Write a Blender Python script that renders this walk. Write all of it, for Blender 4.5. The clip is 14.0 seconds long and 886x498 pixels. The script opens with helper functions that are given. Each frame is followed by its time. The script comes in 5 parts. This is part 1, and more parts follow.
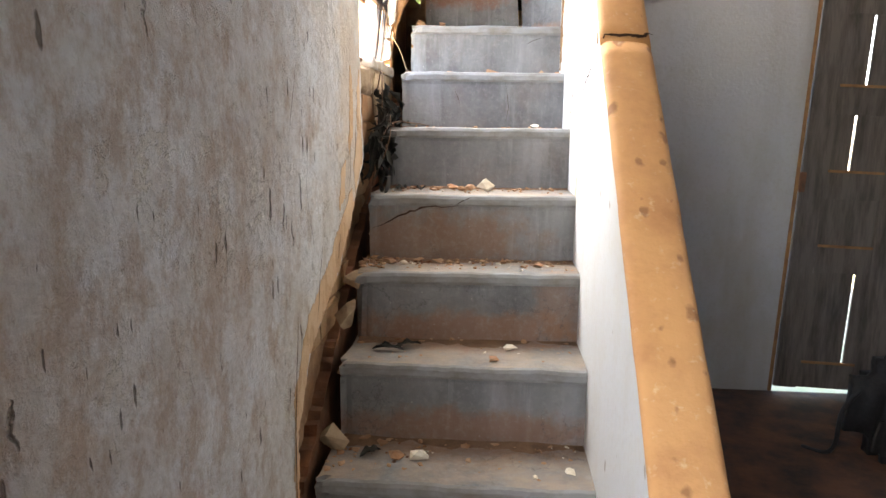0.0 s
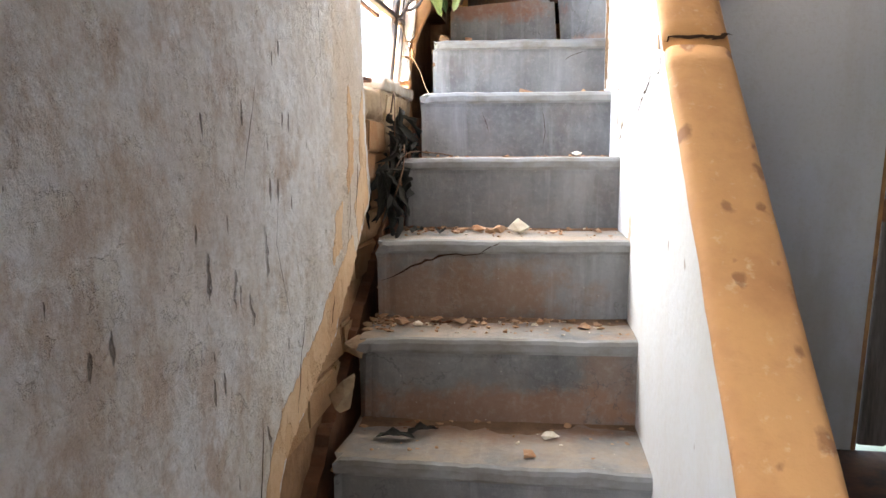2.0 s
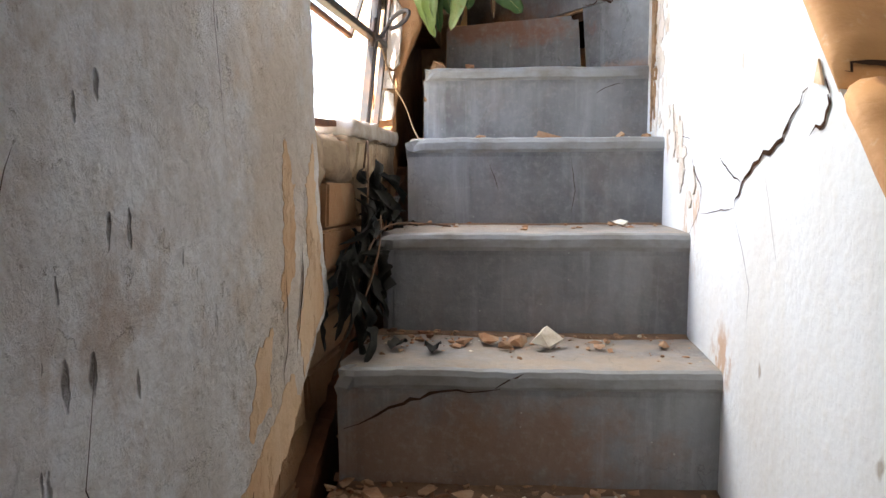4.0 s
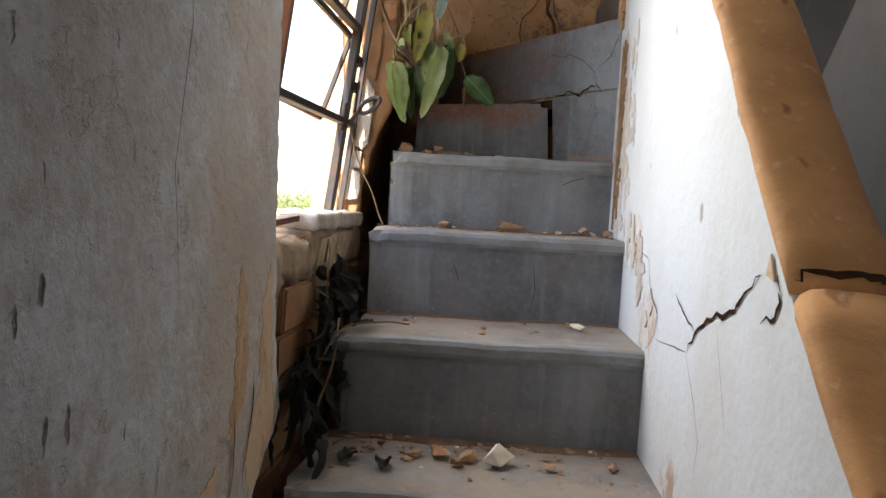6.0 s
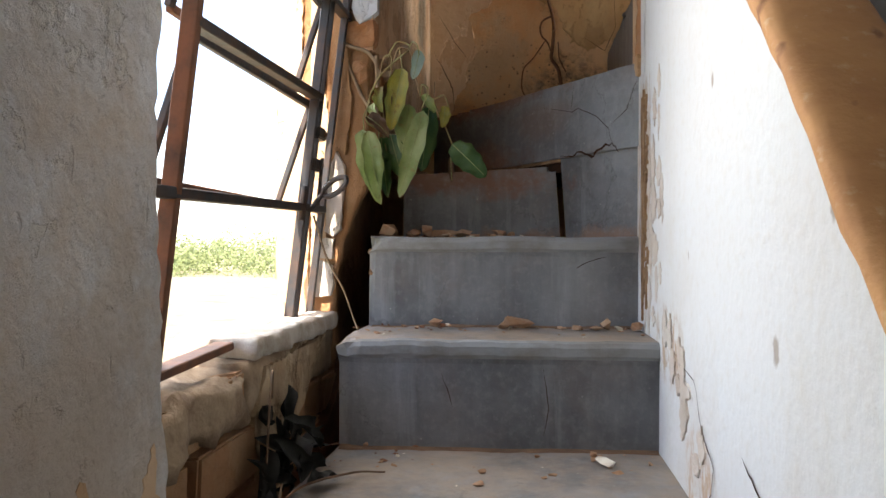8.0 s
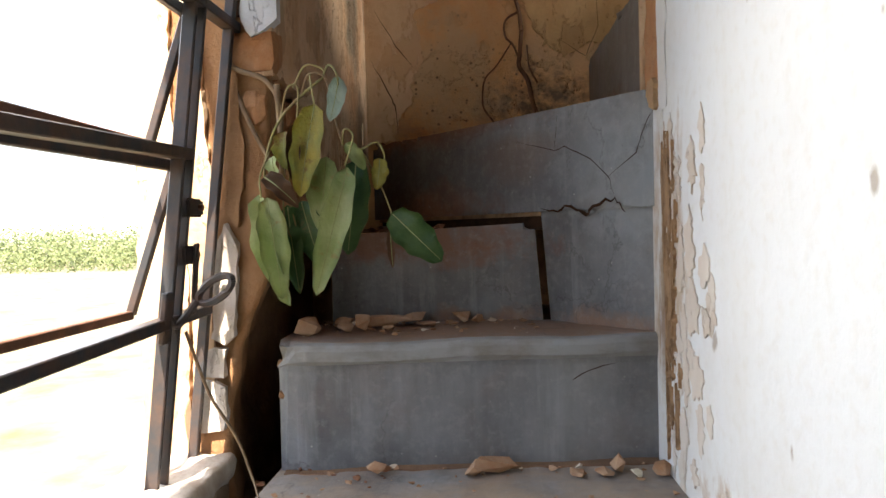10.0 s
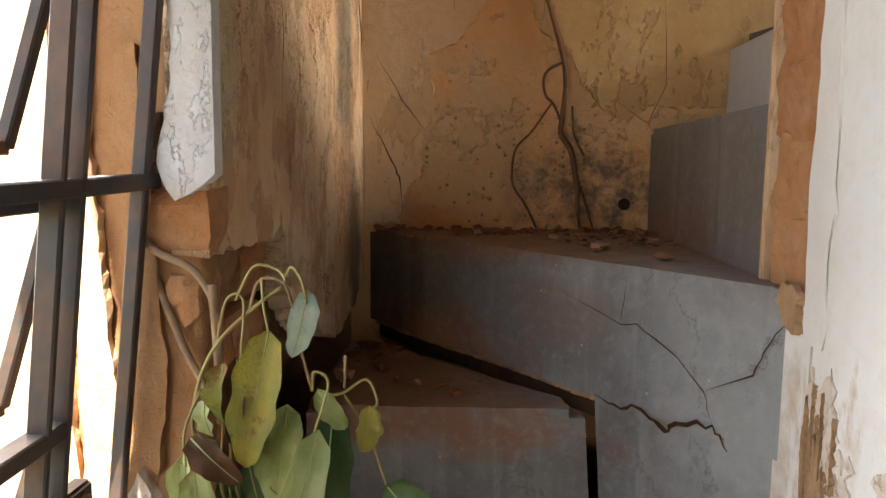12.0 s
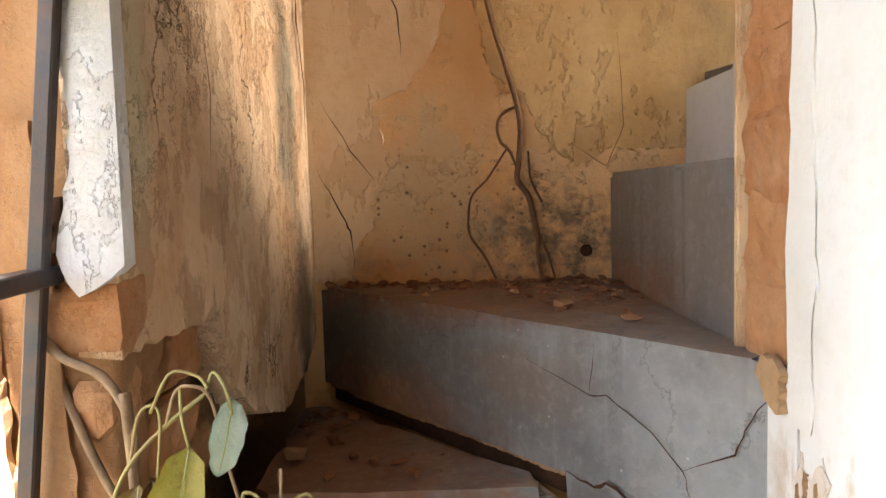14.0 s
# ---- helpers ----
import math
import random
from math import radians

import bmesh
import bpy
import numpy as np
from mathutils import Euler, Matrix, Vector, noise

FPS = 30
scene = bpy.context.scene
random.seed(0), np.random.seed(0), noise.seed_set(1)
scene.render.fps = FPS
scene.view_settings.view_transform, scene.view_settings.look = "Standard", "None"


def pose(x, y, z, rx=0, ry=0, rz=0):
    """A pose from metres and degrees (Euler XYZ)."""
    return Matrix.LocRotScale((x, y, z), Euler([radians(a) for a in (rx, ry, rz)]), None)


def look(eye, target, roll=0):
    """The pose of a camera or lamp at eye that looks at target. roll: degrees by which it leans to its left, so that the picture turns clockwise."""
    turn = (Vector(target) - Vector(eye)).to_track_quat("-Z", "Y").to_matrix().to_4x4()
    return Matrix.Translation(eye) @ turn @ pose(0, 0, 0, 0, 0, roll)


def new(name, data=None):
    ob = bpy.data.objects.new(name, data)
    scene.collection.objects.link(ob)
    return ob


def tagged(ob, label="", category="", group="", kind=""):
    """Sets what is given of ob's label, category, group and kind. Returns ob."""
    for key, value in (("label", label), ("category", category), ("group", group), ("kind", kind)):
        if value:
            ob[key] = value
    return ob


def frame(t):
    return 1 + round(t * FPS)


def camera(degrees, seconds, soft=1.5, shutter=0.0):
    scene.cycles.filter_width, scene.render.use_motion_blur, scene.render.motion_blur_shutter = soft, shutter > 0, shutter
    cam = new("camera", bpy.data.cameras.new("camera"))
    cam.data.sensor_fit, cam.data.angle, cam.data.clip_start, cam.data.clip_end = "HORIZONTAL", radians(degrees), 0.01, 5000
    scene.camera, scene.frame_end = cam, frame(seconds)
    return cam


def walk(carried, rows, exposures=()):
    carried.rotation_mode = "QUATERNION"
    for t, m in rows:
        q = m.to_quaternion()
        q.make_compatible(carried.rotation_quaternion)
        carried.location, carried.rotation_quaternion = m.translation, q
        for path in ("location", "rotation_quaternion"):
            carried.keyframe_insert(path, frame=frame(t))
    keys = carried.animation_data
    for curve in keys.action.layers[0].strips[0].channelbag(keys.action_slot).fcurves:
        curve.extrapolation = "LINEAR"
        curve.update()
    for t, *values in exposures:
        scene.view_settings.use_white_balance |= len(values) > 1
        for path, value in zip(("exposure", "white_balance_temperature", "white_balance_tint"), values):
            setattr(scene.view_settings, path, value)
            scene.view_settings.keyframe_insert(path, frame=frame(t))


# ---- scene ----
cam = camera(65.0, 14.0)
PATH = [
    (0, (0.28, 0.714, 1.32), (0.127, 2.679, 0.98), 0.7),
    (0.5, (0.279, 0.717, 1.313), (0.115, 2.681, 0.973), 0.4),
    (1, (0.289, 0.737, 1.308), (0.089, 2.697, 0.959), 0.1),
    (1.5, (0.291, 0.877, 1.331), (0.059, 2.838, 1.009), -0.2),
    (2, (0.291, 1.081, 1.337), (0.022, 3.044, 1.064), -0.3),
    (2.5, (0.274, 1.291, 1.345), (-0.017, 3.255, 1.103), -1.4),
    (3, (0.222, 1.558, 1.402), (-0.008, 3.537, 1.227), 0.4),
    (3.2, (0.215, 1.63, 1.403), (-0.042, 3.599, 1.169), -0.5),
    (5.3, (0.222, 1.653, 1.513), (0.032, 3.639, 1.379), 2.8),
    (5.5, (0.231, 1.652, 1.528), (0.059, 3.639, 1.376), 3.9),
    (6, (0.216, 1.664, 1.576), (0.066, 3.655, 1.45), 3.2),
    (6.5, (0.235, 1.707, 1.597), (0.076, 3.701, 1.623), -0.6),
    (7, (0.207, 1.769, 1.593), (0.046, 3.762, 1.616), 1.5),
    (7.5, (0.235, 1.834, 1.591), (-0.033, 3.816, 1.623), -0.3),
    (8, (0.269, 1.986, 1.681), (0.032, 3.972, 1.68), 0.2),
    (8.2, (0.288, 2.037, 1.706), (0.106, 4.028, 1.691), -0.5),
    (10.3, (0.238, 2.483, 1.93), (0.128, 4.479, 1.852), -1.5),
    (10.5, (0.237, 2.519, 1.976), (0.101, 4.511, 1.869), -0.8),
    (11, (0.24, 2.598, 2.035), (0.056, 4.581, 1.848), -0.5),
    (11.5, (0.219, 2.728, 2.08), (0.055, 4.712, 1.885), -0.5),
    (12, (0.206, 2.79, 2.187), (0.087, 4.773, 1.955), 0.4),
    (12.5, (0.236, 2.829, 2.198), (0.13, 4.816, 2.0), -0.8),
    (13, (0.238, 2.847, 2.208), (0.228, 4.838, 2.019), -1.4),
    (13.5, (0.223, 2.846, 2.216), (0.227, 4.838, 2.044), -1.3),
    (14, (0.22, 2.863, 2.23), (0.201, 4.857, 2.072), -1.7),
]
EXPOSURES = [(0, 4.78, 7200, 13), (1.5, 4.75, 7100, 13), (2.0, 4.68, 7000, 13), (3.0, 4.35, 6800, 13), (5.5, 3.0, 6900, 13), (6.5, 2.8, 6900, 13), (8.0, 2.7, 6900, 13), (10.5, 2.75, 7100, 13), (11.5, 3.05, 7500, 14), (12.0, 3.2, 7800, 14), (12.5, 3.55, 7800, 14), (14.0, 3.92, 7700, 14)]
walk(cam, [(t, look(eye, target, roll)) for t, eye, target, roll in PATH], EXPOSURES)

# ---- light ----
world = bpy.data.worlds.new("sky")
scene.world = world
world.use_nodes = True
wn = world.node_tree
sky = wn.nodes.new("ShaderNodeTexSky")
sky.sky_type, sky.sun_disc = "NISHITA", False
sky.sun_elevation, sky.sun_rotation = radians(58), radians(190)
wn.links.new(sky.outputs[0], wn.nodes["Background"].inputs[0])
wn.nodes["Background"].inputs[1].default_value = 0.12
sun = new("sun", bpy.data.lights.new("sun", "SUN"))
sun.data.energy, sun.data.angle, sun.data.color = 3.6, radians(0.6), (1.0, 0.95, 0.87)
sun.matrix_world = look((-1.5, -8.0, 12.0), (0, 0, 0))


def opening_light(name, centre, target, width, height, watts, color):
    lamp = new(name, bpy.data.lights.new(name, "AREA"))
    lamp.data.shape, lamp.data.size, lamp.data.size_y = "RECTANGLE", width, height
    lamp.data.energy, lamp.data.color = watts, color
    lamp.matrix_world = look(centre, target)
    return lamp


window_light = opening_light("window_light", (-0.34, 3.10, 2.25), (0.5, 2.25, 1.25), 0.7, 1.3, 2.0, (0.94, 0.98, 1.0))
window_light.data.spread = radians(115)
# fill from an added, unseen opening behind the camera, to brighten the lower stair
opening_light("rear_fill_light", (-0.29, 0.12, 1.6), (0.8, 1.1, 1.2), 1.0, 1.1, 1.7, (0.95, 0.98, 1.0))

# narrow fill from an added, unseen upper opening, aimed to brighten the landing walls
upstairs = opening_light("upper_fill_light", (4.15, 3.68, 3.58), (-0.05, 3.75, 2.2), 0.85, 1.2, 0.95, (1.0, 0.97, 0.92))
upstairs.data.spread = radians(36)


# ---- materials ----
class Nodes:
    """A small writer for node materials; coordinates are metres in the world."""

    def __init__(self, name):
        self.mat = bpy.data.materials.new(name)
        self.mat.use_nodes = True
        self.tree = self.mat.node_tree
        self.bsdf = self.tree.nodes["Principled BSDF"]
        self.pos = self.tree.nodes.new("ShaderNodeNewGeometry").outputs["Position"]

    def add(self, kind, **values):
        node = self.tree.nodes.new(kind)
        for key, value in values.items():
            node.inputs[key].default_value = value
        return node

    def link(self, a, b):
        self.tree.links.new(a, b)

    def stretch(self, s):
        node = self.add("ShaderNodeVectorMath", )
        node.operation = "MULTIPLY"
        self.link(self.pos, node.inputs[0])
        node.inputs[1].default_value = s
        return node.outputs[0]

    def noise(self, scale, detail=6.0, s=(1, 1, 1), rough=0.6, distort=0.0):
        node = self.add("ShaderNodeTexNoise", Scale=scale, Detail=detail, Roughness=rough, Distortion=distort)
        self.link(self.stretch(s), node.inputs["Vector"])
        return node.outputs["Fac"]

    def spots(self, scale, s=(1, 1, 1), size=0.25, share=0.5):
        """1 inside scattered marks, 0 elsewhere."""
        node = self.add("ShaderNodeTexVoronoi", Scale=scale)
        self.link(self.stretch(s), node.inputs["Vector"])
        mark = self.ramp(node.outputs["Distance"], size, size * 0.5)
        pick = self.add("ShaderNodeSeparateColor")
        self.link(node.outputs["Color"], pick.inputs[0])
        chosen = self.ramp(pick.outputs[0], share, share - 0.02)
        return self.math("MULTIPLY", mark, chosen)

    def marks(self, scale, long=1.0, size=0.2, share=0.5, warp=0.0, axes=(1, 2)):
        """Scattered marks on an upright wall that runs along y; long: how far they stretch downwards."""
        split, join = self.add("ShaderNodeSeparateXYZ"), self.add("ShaderNodeCombineXYZ")
        self.link(self.pos, split.inputs[0])
        self.link(split.outputs[axes[0]], join.inputs[0])
        self.link(self.math("MULTIPLY", split.outputs[axes[1]], 1 / long), join.inputs[1])
        bent = self.add("ShaderNodeVectorMath")
        bent.operation = "MULTIPLY_ADD"
        wob = self.add("ShaderNodeTexNoise", Scale=40.0, Detail=3.0)
        self.link(self.pos, wob.inputs["Vector"])
        self.link(wob.outputs["Color"], bent.inputs[0])
        bent.inputs[1].default_value = (warp, warp * 0.5, 0)
        self.link(join.outputs[0], bent.inputs[2])
        node = self.add("ShaderNodeTexVoronoi", Scale=scale)
        node.voronoi_dimensions = "2D"
        self.link(bent.outputs[0], node.inputs["Vector"])
        pick = self.add("ShaderNodeSeparateColor")
        self.link(node.outputs["Color"], pick.inputs[0])
        chosen = self.ramp(pick.outputs[0], share, share - 0.02)
        wide = self.math("MULTIPLY", pick.outputs[1], size)
        rim = self.ramp(self.math("SUBTRACT", wide, node.outputs["Distance"]), 0.0, size * 0.35)
        return self.math("MULTIPLY", rim, chosen)

    def hairlines(self, scale, wide, s=(1, 1, 1)):
        """Wandering hairline cracks, broken off here and there."""
        bent = self.add("ShaderNodeVectorMath")
        bent.operation = "MULTIPLY_ADD"
        wob = self.add("ShaderNodeTexNoise", Scale=7.0, Detail=6.0, Roughness=0.65)
        self.link(self.pos, wob.inputs["Vector"])
        self.link(wob.outputs["Color"], bent.inputs[0])
        bent.inputs[1].default_value = (0.22, 0.22, 0.22)
        self.link(self.stretch(s), bent.inputs[2])
        node = self.add("ShaderNodeTexVoronoi", Scale=scale)
        node.feature = "DISTANCE_TO_EDGE"
        self.link(bent.outputs[0], node.inputs["Vector"])
        line = self.ramp(node.outputs["Distance"], wide, wide * 0.3)
        return self.math("MULTIPLY", line, self.ramp(self.noise(3.1, 4), 0.47, 0.58))

    def near(self, centre, radii, ragged=0.4):
        """1 in a ragged patch round a place, 0 beyond its radii."""
        off = self.add("ShaderNodeVectorMath")
        off.operation = "SUBTRACT"
        self.link(self.pos, off.inputs[0])
        off.inputs[1].default_value = centre
        size = self.add("ShaderNodeVectorMath")
        size.operation = "DIVIDE"
        self.link(off.outputs[0], size.inputs[0])
        size.inputs[1].default_value = radii
        far = self.add("ShaderNodeVectorMath")
        far.operation = "LENGTH"
        self.link(size.outputs[0], far.inputs[0])
        rough = self.math("MULTIPLY", self.math("SUBTRACT", self.noise(13, 8, rough=0.7), 0.5), ragged * 5)
        return self.ramp(self.math("ADD", far.outputs["Value"], rough), 1.15, 0.55)

    def ramp(self, fac, low, high):
        node = self.add("ShaderNodeMapRange")
        node.clamp = True
        node.inputs["From Min"].default_value, node.inputs["From Max"].default_value = low, high
        self.link(fac, node.inputs["Value"])
        return node.outputs[0]

    def math(self, how, a, b):
        node = self.add("ShaderNodeMath")
        node.operation = how
        for socket, value in zip(node.inputs, (a, b)):
            if isinstance(value, (int, float)):
                socket.default_value = value
            else:
                self.link(value, socket)
        return node.outputs[0]

    def mix(self, fac, a, b):
        node = self.tree.nodes.new("ShaderNodeMix")
        node.data_type = "RGBA"
        self.put(node.inputs["Factor"], fac)
        for socket, value in zip((node.inputs[6], node.inputs[7]), (a, b)):
            self.put(socket, value)
        return node.outputs[2]

    def put(self, socket, value):
        if isinstance(value, tuple):
            socket.default_value = (*value, 1) if len(value) == 3 else value
        elif isinstance(value, (int, float)):
            socket.default_value = value
        else:
            self.link(value, socket)

    def random(self):
        return self.tree.nodes.new("ShaderNodeObjectInfo").outputs["Random"]

    def island(self):
        return self.tree.nodes.new("ShaderNodeNewGeometry").outputs["Random Per Island"]

    def done(self, color, rough=0.85, bump=None, depth=0.003, metal=0.0, spec=0.3):
        self.put(self.bsdf.inputs["Base Color"], color)
        self.put(self.bsdf.inputs["Roughness"], rough)
        self.put(self.bsdf.inputs["Metallic"], metal)
        self.bsdf.inputs["Specular IOR Level"].default_value = spec
        if bump is not None:
            node = self.add("ShaderNodeBump", Distance=depth, Strength=0.9)
            self.link(bump, node.inputs["Height"])
            self.link(node.outputs[0], self.bsdf.inputs["Normal"])
        return self.mat


def make_old_plaster():
    n = Nodes("old_plaster")
    blotch, fine = n.ramp(n.noise(2.6, 10, rough=0.78), 0.46, 0.58), n.noise(42, 8, rough=0.72)
    mid = n.ramp(n.noise(9, 8, (1, 1, 0.6), 0.7), 0.47, 0.66)
    drip = n.ramp(n.noise(5, 6, (1, 1, 0.2)), 0.5, 0.7)
    c = n.mix(n.math("MULTIPLY", blotch, 0.5), (0.70, 0.69, 0.68), (0.49, 0.42, 0.36))
    c = n.mix(n.math("MULTIPLY", mid, 0.28), c, (0.44, 0.37, 0.30))
    c = n.mix(n.math("MULTIPLY", drip, 0.25), c, (0.49, 0.40, 0.30))
    flake = n.ramp(n.noise(14, 7, rough=0.65), 0.60, 0.615)
    c = n.mix(n.math("MULTIPLY", flake, 0.45), c, (0.60, 0.55, 0.46))
    c = n.mix(n.math("MULTIPLY", n.ramp(fine, 0.46, 0.68), 0.4), c, (0.42, 0.36, 0.30))
    gouge = n.marks(17, 5.5, 0.13, 0.42, 0.03)
    nick = n.marks(34, 4.0, 0.16, 0.26, 0.012)
    smear = n.marks(11, 4.5, 0.24, 0.40, 0.07)
    worn = n.near((-0.11, 1.25, 1.25), (1, 1.0, 1.3), 0.5)
    marks = n.math("MULTIPLY", n.math("MAXIMUM", gouge, nick), n.math("ADD", n.math("MULTIPLY", worn, 0.85), 0.12))
    smear = n.math("MULTIPLY", smear, worn)
    c = n.mix(n.math("MULTIPLY", n.math("MULTIPLY", worn, n.ramp(n.noise(9, 10, (1, 1, 0.75), 0.76), 0.47, 0.58)), 0.75), c, (0.42, 0.31, 0.23))
    c = n.mix(n.math("MULTIPLY", n.near((-0.11, 2.55, 1.35), (1, 0.16, 0.5), 0.5), 0.45), c, (0.55, 0.40, 0.25))
    c = n.mix(n.math("MULTIPLY", smear, 0.35), c, (0.30, 0.25, 0.20))
    c = n.mix(n.math("MULTIPLY", marks, 0.85), c, (0.12, 0.095, 0.075))
    relief = n.math("ADD", n.math("MULTIPLY", fine, 0.55), n.noise(8, 5))
    relief = n.math("SUBTRACT", n.math("SUBTRACT", relief, marks), n.math("MULTIPLY", flake, 0.25))
    return n.done(c, 0.9, relief, 0.018)


def make_white_wall(name, base, dirt, strength, worn=()):
    n = Nodes(name)
    stain = n.ramp(n.noise(3.5, 7, (1, 1, 0.6)), 0.48, 0.75)
    c = n.mix(n.math("MULTIPLY", stain, strength), base, dirt)
    c = n.mix(n.math("MULTIPLY", n.marks(9, 1.6, 0.10, 0.35, 0.02), 0.7), c, (0.25, 0.18, 0.12))
    streak = n.ramp(n.noise(5, 6, (1, 1, 0.12)), 0.54, 0.72)
    c = n.mix(n.math("MULTIPLY", streak, strength * 0.6), c, dirt)
    fine = n.noise(60, 6)
    c = n.mix(n.math("MULTIPLY", n.ramp(fine, 0.5, 0.75), 0.25), c, dirt)
    for centre, radii, tone, tall in worn:
        torn = n.ramp(n.noise(16, 9, (1, 1, tall), 0.72), 0.47, 0.53)
        c = n.mix(n.math("MULTIPLY", n.math("MULTIPLY", n.near(centre, radii, 0.4), torn), 0.85), c, tone)
    return n.done(c, 0.8, n.math("ADD", fine, n.noise(9, 4)), 0.0018)


def make_rail_paint():
    n = Nodes("rail_paint")
    worn = n.ramp(n.noise(9, 7), 0.45, 0.72)
    c = n.mix(worn, (0.54, 0.275, 0.11), (0.40, 0.185, 0.075))
    c = n.mix(n.math("MULTIPLY", n.marks(20, 1.0, 0.30, 0.5, 0.03, (0, 1)), 0.75), c, (0.22, 0.09, 0.04))
    c = n.mix(n.math("MULTIPLY", n.ramp(n.noise(55, 5), 0.6, 0.75), 0.5), c, (0.66, 0.50, 0.32))
    return n.done(c, 0.75, n.noise(45, 6), 0.003)


def make_cement():
    n = Nodes("cement")
    cloud, fine = n.noise(4.5, 7, rough=0.65), n.noise(70, 6, rough=0.7)
    c = n.mix(n.ramp(cloud, 0.35, 0.7), (0.10, 0.10, 0.101), (0.198, 0.198, 0.198))
    c = n.mix(n.math("MULTIPLY", n.ramp(n.noise(6, 5, (1, 1, 0.15)), 0.52, 0.72), 0.6), c, (0.31, 0.313, 0.315))
    c = n.mix(n.math("MULTIPLY", n.ramp(n.noise(24, 6, (1, 1, 0.07), 0.65), 0.56, 0.66), 0.25), c, (0.34, 0.345, 0.35))
    c = n.mix(n.math("MULTIPLY", n.ramp(n.noise(11, 5, (1, 1, 0.12)), 0.55, 0.72), 0.5), c, (0.055, 0.052, 0.052))
    rust = n.ramp(n.noise(7, 8, rough=0.7, distort=0.5), 0.5, 0.72)
    c = n.mix(n.math("MULTIPLY", rust, 0.16), c, (0.23, 0.115, 0.055))
    up = n.add("ShaderNodeSeparateXYZ")
    n.link(n.tree.nodes.new("ShaderNodeNewGeometry").outputs["Normal"], up.inputs[0])
    dust = n.math("MULTIPLY", n.ramp(up.outputs[2], 0.6, 0.95), n.ramp(n.noise(7, 7, rough=0.7), 0.34, 0.6))
    c = n.mix(n.math("MULTIPLY", dust, 0.75), c, (0.33, 0.24, 0.165))
    # rust, brown and pale stains by place, plus patches that darken the winding steps
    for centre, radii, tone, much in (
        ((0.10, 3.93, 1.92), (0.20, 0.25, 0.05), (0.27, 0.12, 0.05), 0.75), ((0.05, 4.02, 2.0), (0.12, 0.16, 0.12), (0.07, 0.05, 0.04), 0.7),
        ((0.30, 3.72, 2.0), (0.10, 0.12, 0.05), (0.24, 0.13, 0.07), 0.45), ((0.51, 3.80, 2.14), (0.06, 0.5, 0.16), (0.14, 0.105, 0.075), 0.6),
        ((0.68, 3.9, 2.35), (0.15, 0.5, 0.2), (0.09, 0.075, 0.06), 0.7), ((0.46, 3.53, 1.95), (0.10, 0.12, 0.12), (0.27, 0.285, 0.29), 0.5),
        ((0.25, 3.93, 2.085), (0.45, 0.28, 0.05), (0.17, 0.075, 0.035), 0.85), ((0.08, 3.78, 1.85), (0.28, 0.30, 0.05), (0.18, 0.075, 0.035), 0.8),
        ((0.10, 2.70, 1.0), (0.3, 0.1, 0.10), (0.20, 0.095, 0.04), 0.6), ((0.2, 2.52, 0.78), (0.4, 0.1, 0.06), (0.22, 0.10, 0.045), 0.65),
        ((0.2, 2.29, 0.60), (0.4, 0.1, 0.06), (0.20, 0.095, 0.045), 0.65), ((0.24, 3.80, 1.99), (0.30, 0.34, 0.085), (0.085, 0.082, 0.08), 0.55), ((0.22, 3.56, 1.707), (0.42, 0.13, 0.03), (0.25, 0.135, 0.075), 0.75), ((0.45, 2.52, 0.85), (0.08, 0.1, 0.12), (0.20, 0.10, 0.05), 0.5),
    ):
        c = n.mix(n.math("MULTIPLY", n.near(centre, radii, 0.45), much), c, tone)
    c = n.mix(n.math("MULTIPLY", n.spots(60, (1, 1, 1), 0.12, 0.12), 0.5), c, (0.5, 0.48, 0.44))
    hair = n.hairlines(4.2, 0.010, (1, 1, 0.8))
    c = n.mix(n.math("MULTIPLY", hair, 0.5), c, (0.06, 0.055, 0.05))
    c = n.mix(n.math("MULTIPLY", n.ramp(fine, 0.5, 0.72), 0.3), c, (0.30, 0.29, 0.275))
    return n.done(c, 0.62, n.math("ADD", fine, n.noise(12, 4)), 0.002, spec=0.4)


def make_brick(name, a, b, clay):
    n = Nodes(name)
    c = n.mix(n.random(), a, b)
    c = n.mix(n.math("MULTIPLY", n.ramp(n.noise(14, 8, rough=0.7), 0.45, 0.7), 0.7), c, clay)
    grain = n.noise(60, 8, rough=0.75)
    c = n.mix(n.math("MULTIPLY", n.ramp(grain, 0.5, 0.8), 0.5), c, (0.22, 0.12, 0.07))
    return n.done(c, 0.95, n.math("ADD", grain, n.noise(18, 5)), 0.006, spec=0.1)


